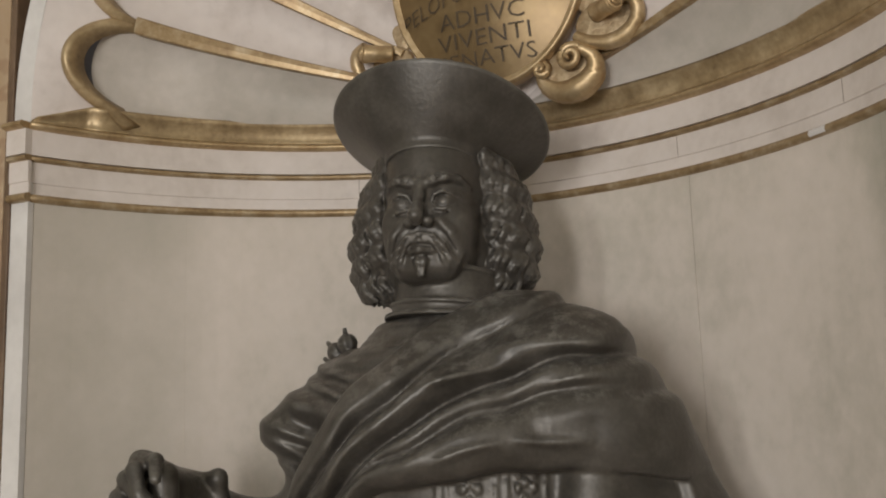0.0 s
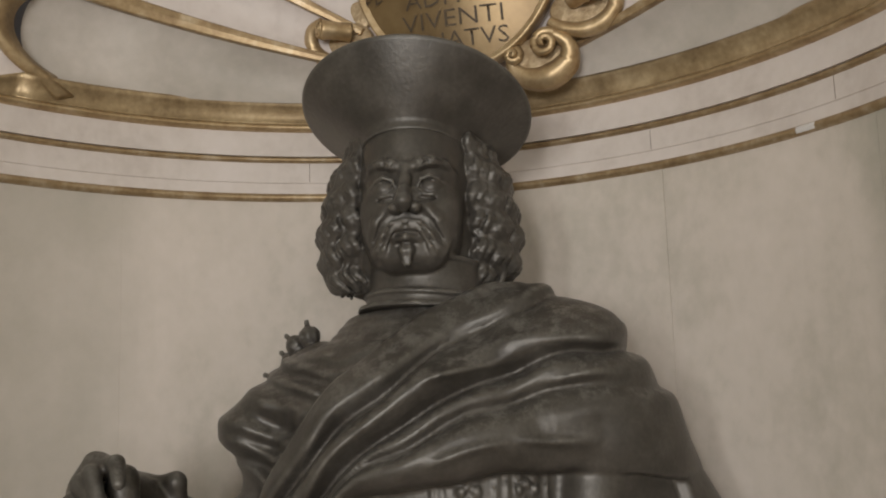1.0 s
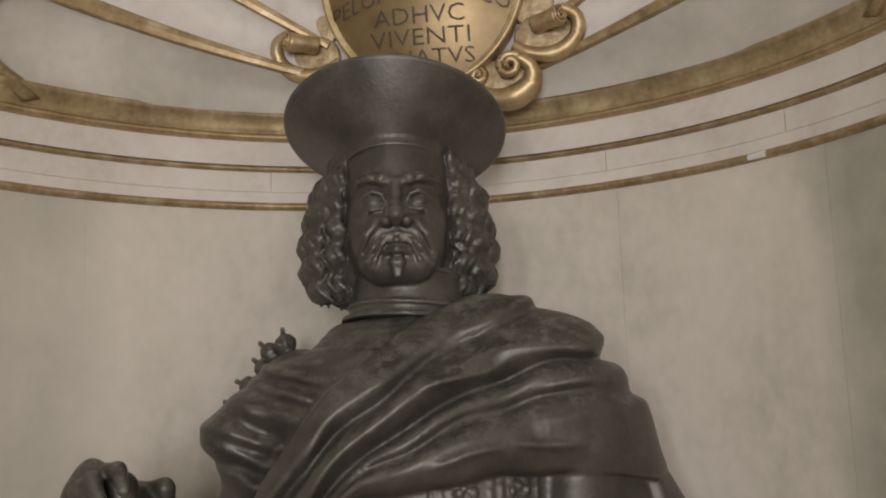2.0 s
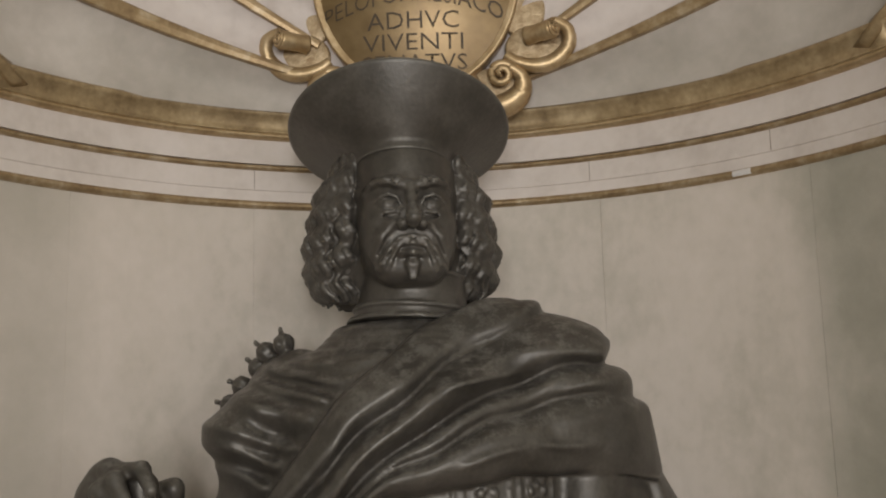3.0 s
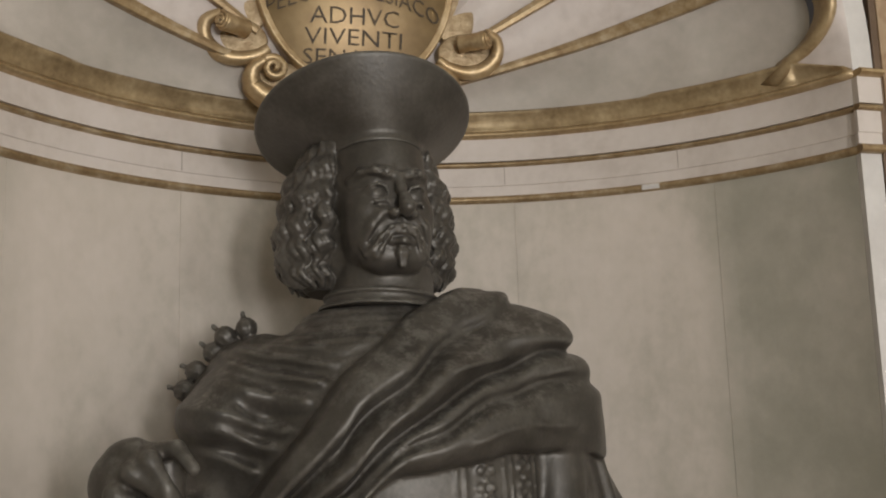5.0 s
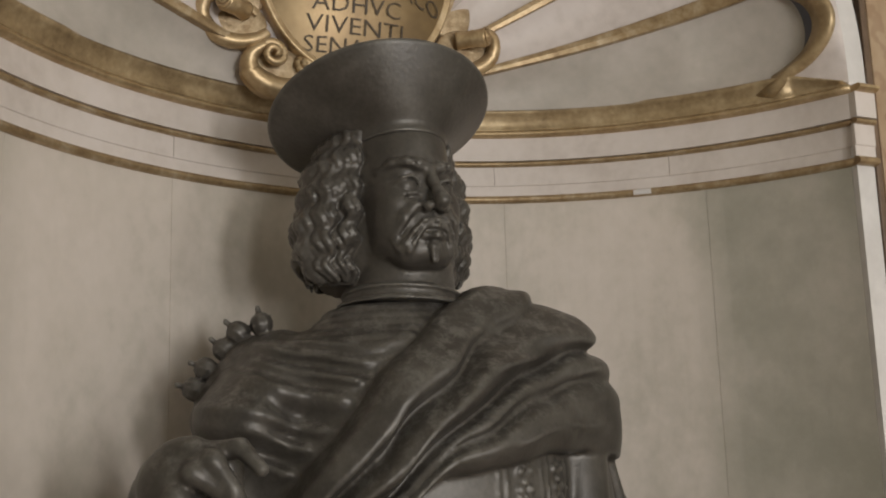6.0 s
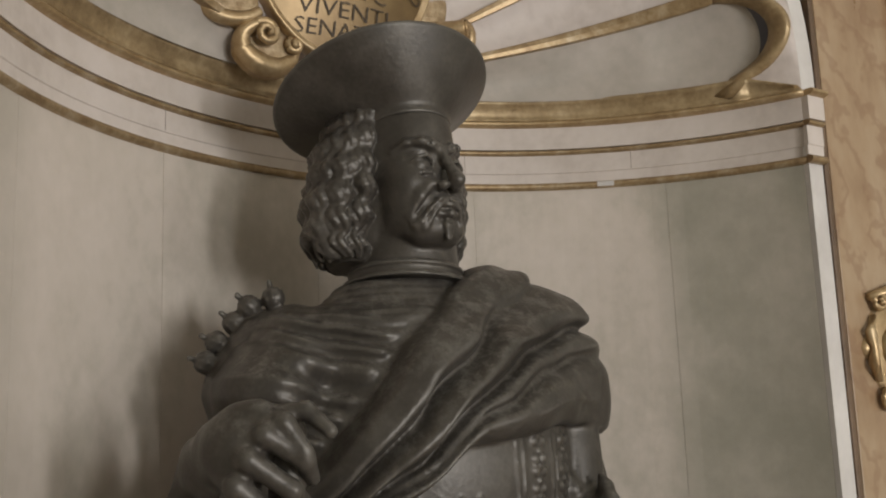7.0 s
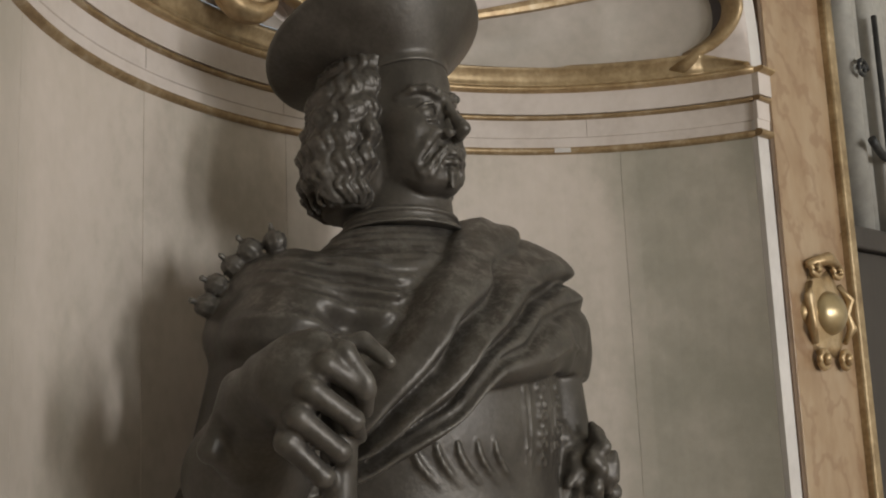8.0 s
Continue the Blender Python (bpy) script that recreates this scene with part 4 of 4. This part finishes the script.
    for z0, wide, high, swing in ((1.682, 0.008, 0.010, 0.4), (1.662, 0.008, 0.015, 2.0), (1.634, 0.010, 0.016, 4.1), (1.604, 0.016, 0.018, 0.9), (1.556, 0.011, 0.015, 3.0), (1.528, 0.010, 0.012, 5.2), (1.490, 0.013, 0.016, 1.7)):
        q = (sag - z0) / wide
        wave += 1.2 * high * (0.78 + 0.22 * np.sin(19 * X + swing)) * np.where(q > 0, np.exp(-q * q * 2.6), np.exp(-q * q * 0.45))
    top = 1.704 - 0.05 * (X + 0.2)
    side = np.minimum(across - at[-1][0] + 0.012, top - Z)
    cape = body - 0.004 - 0.006 * np.clip((top - Z) / 0.03, 0, 1) - wave * np.clip((top - Z) / 0.02, 0, 1) * np.clip((0.56 - Y) / 0.14, 0, 1) * np.clip((across - at[-1][0]) / 0.02, 0.3, 1) * np.clip((X + 0.35) / 0.10, 0.3, 1)
    F.f = np.minimum(F.f, np.maximum(np.maximum(cape, -side), 1.44 - Z))

    # soften the cut lines a little
    for ax in range(3):
        f = np.moveaxis(F.f, ax, 0)
        f[1:-1] = 0.25 * (f[:-2] + f[2:]) + 0.5 * f[1:-1]

    # row of ribbed buttons with pointed tips along the shoulder
    F.chain([(-0.215, 0.51, 1.680), (-0.255, 0.53, 1.664), (-0.272, 0.54, 1.640), (-0.295, 0.545, 1.612), (-0.312, 0.545, 1.580)], [0.024] * 5, 0.03)
    tips = [(-0.248, 0.518, 1.747), (-0.293, 0.535, 1.727), (-0.311, 0.552, 1.702), (-0.341, 0.553, 1.667), (-0.360, 0.549, 1.634)]
    dirs = [(-0.25, 0.05, 0.97), (-0.75, 0.05, 0.66), (-0.80, 0.05, 0.60), (-0.92, 0.05, 0.38), (-0.96, 0.05, 0.26)]
    for t, d in zip(tips, dirs):
        t, d = Vector(t), Vector(d).normalized()
        F.rod(tuple(t - d * 0.003), tuple(t - d * 0.010), 0.0048, 0.0042, 0.003)
        c = t - d * 0.0275
        F.ball(tuple(c), 0.0165, 0.002)
        e = d.orthogonal().normalized()
        for k in range(9):
            g = Matrix.Rotation(2 * math.pi * k / 9, 3, d) @ e
            F.chain([tuple(c + (d * math.cos(w) + g * math.sin(w)) * 0.0168) for w in (0.55, 1.1, 1.6, 2.2)], [0.0022] * 4, 0.0012)
        F.rod(tuple(t - d * 0.040), tuple(t - d * 0.075), 0.010, 0.014, 0.006)

    # the right arm comes forward and its hand holds a baton
    F.rod((-0.285, 0.49, 1.40), (-0.365, 0.40, 1.40), 0.080, 0.074, 0.03)
    F.rod((-0.365, 0.40, 1.40), (-0.410, 0.300, 1.482), 0.072, 0.044, 0.02)
    F.chain([(-0.355, 0.320, 1.513), (-0.430, 0.315, 1.503), (-0.455, 0.330, 1.433), (-0.410, 0.335, 1.403), (-0.350, 0.335, 1.438), (-0.355, 0.320, 1.513)], [0.013] * 6, 0.01)
    F.rod((-0.410, 0.295, 1.486), (-0.413, 0.235, 1.504), 0.038, 0.042, 0.02)
    F.ball((-0.413, 0.225, 1.500), (0.034, 0.046, 0.046), 0.015)
    for k, (p, q, r) in enumerate([((-0.403, 0.177, 1.520), (-0.361, 0.165, 1.492), (-0.337, 0.195, 1.470)), ((-0.421, 0.182, 1.494), (-0.375, 0.169, 1.460), (-0.343, 0.200, 1.442)),
                                   ((-0.431, 0.192, 1.466), (-0.387, 0.179, 1.428), (-0.355, 0.210, 1.412)), ((-0.435, 0.207, 1.440), (-0.397, 0.195, 1.402), (-0.367, 0.221, 1.386))]):
        F.chain([(-0.420, 0.225, 1.508 - 0.016 * k), p, q, r], [0.0130, 0.0135, 0.0118, 0.0088], 0.006)
    F.chain([(-0.405, 0.213, 1.541), (-0.383, 0.171, 1.533), (-0.363, 0.159, 1.502)], [0.015, 0.012, 0.009], 0.006)
    F.chain([(-0.420, 0.262, 1.512), (-0.412, 0.225, 1.535), (-0.400, 0.200, 1.546)], [0.030, 0.020, 0.0150], 0.012)
    F.chain([(-0.392, 0.205, 1.540), (-0.352, 0.178, 1.546), (-0.333, 0.157, 1.522)], [0.0145, 0.0105, 0.0085], 0.006)
    F.rod((-0.361, 0.207, 1.523), (-0.371, 0.225, 1.108), 0.021, 0.021, 0.003)

    # left sleeve, armour edge and gathered cuff
    F.rod((0.215, 0.415, 1.55), (0.205, 0.375, 1.36), 0.056, 0.050, 0.01)
    F.ball((0.215, 0.352, 1.375), (0.056, 0.056, 0.050), 0.01)
    rnd = random.Random(9)
    for i in range(26):
        a, h = rnd.uniform(0, 6.28), rnd.uniform(-0.05, 0.052)
        r = 0.050 + rnd.uniform(-0.004, 0.012) - 0.25 * abs(h)
        x, y, z = 0.215 + r * math.cos(a), 0.352 + r * math.sin(a), 1.378 + h
        F.chain([(x, y, z + 0.016), (x + rnd.uniform(-0.008, 0.008), y + rnd.uniform(-0.008, 0.008), z), (x + rnd.uniform(-0.016, 0.016), y, z - 0.022)], [0.006, 0.011, 0.007], 0.009)
    # raised bands and scrolls on the breastplate
    def chest(x, z):
        return 0.47 - 0.180 * math.sqrt(max(0.05, 1 - ((x + 0.01) / 0.245) ** 2 - ((z - 1.46) / 0.26) ** 2)) - 0.001
    for x in (0.030, 0.042, 0.108, 0.120, 0.165):
        F.chain([(x + 0.012 * (i / 9) ** 2, chest(x, 1.53 - 0.03 * i), 1.53 - 0.03 * i) for i in range(10)], [0.0019] * 10, 0.003)
    for i in range(13):
        z = 1.515 - 0.021 * i
        for x, r in ((0.075, 0.0070), (0.143, 0.0050)):
            for dx in (-0.009, 0.009):
                F.ball((x + dx, chest(x + dx, z), z + 0.004 * (i % 2)), (r, 0.004, 0.0075), 0.003)
            F.ball((x, chest(x, z - 0.010), z - 0.010), (0.0045, 0.0045, 0.0060), 0.003)
    # curved flutes under the hand
    for i in range(5):
        x0 = -0.155 + 0.030 * i
        F.chain([(x0 + 0.030 * (1 - math.cos(0.42 * j)), chest(x0 + 0.030 * (1 - math.cos(0.42 * j)), 1.425 - 0.013 * j), 1.425 - 0.013 * j) for j in range(7)], [0.0030, 0.0044, 0.0050, 0.0050, 0.0046, 0.0040, 0.003], 0.003)
    return F.mesh()


def sculpt_hat():
    """A band round the brow that flares into a wide rim thrown back."""
    def circle(c, n, r, k):
        n = Vector(n).normalized()
        e = n.cross(Vector((0, 1, 0))).normalized()
        f = n.cross(e)
        return [Vector(c) + (e * math.cos(2 * math.pi * i / k) + f * math.sin(2 * math.pi * i / k)) * r for i in range(k)]
    k = 128
    low = ((-0.041, 0.456, 1.984), (-0.03, 0.22, 1))
    top = ((-0.0506, 0.507, 2.0533), (-0.017, 0.442, 1))
    rows = [(0, 0.070, 0), (0, 0.0745, 0), (0.008, 0.0755, 0), (0.05, 0.0768, 0), (0.10, 0.0788, 0), (0.15, 0.0815, 0)]
    rows += [(0.15 + 0.85 * i / 24, 0.0815 + (0.1787 - 0.0815) * (i / 24) ** 1.04, 0) for i in range(1, 25)]
    rows += [(1, 0.1790, 0.002), (1, 0.1770, 0.0042), (1, 0.172, 0.005), (1, 0.13, 0.008), (1, 0.06, 0.011), (1, 0.002, 0.012)]
    v = []
    for t, r, up in rows:
        c = Vector(low[0]).lerp(Vector(top[0]), t)
        n = Vector(low[1]).normalized().lerp(Vector(top[1]).normalized(), t).normalized()
        v += [tuple(p + n * up) for p in circle(c, n, r, k)]
    q = [(i * k + j, i * k + (j + 1) % k, (i + 1) * k + (j + 1) % k, (i + 1) * k + j) for i in range(len(rows) - 1) for j in range(k)]
    return np.array(v), np.array(q)


def bust():
    v1, q1 = sculpt_head()
    v2, q2 = sculpt_body()
    v3, q3 = sculpt_hat()
    v = np.concatenate([v1, v2, v3]).astype(np.float32)
    q = np.concatenate([q1, q2 + len(v1), q3 + len(v1) + len(v2)]).astype(np.int32)
    me = bpy.data.meshes.new("statue")
    me.vertices.add(len(v))
    me.vertices.foreach_set("co", v.ravel())
    me.loops.add(q.size)
    me.loops.foreach_set("vertex_index", q.ravel())
    me.polygons.add(len(q))
    me.polygons.foreach_set("loop_start", np.arange(0, q.size, 4, dtype=np.int32))
    me.polygons.foreach_set("use_smooth", np.ones(len(q), bool))
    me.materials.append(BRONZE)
    me.update(calc_edges=True)
    me.validate()
    return me


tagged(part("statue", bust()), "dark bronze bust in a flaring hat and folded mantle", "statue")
tagged(part("pedestal", box("pedestal", (-0.22, 0.32, 1.0), (0.20, 0.62, 1.115), BROWN, 0.01)), "plain dark stone block under the bust", "pedestal")
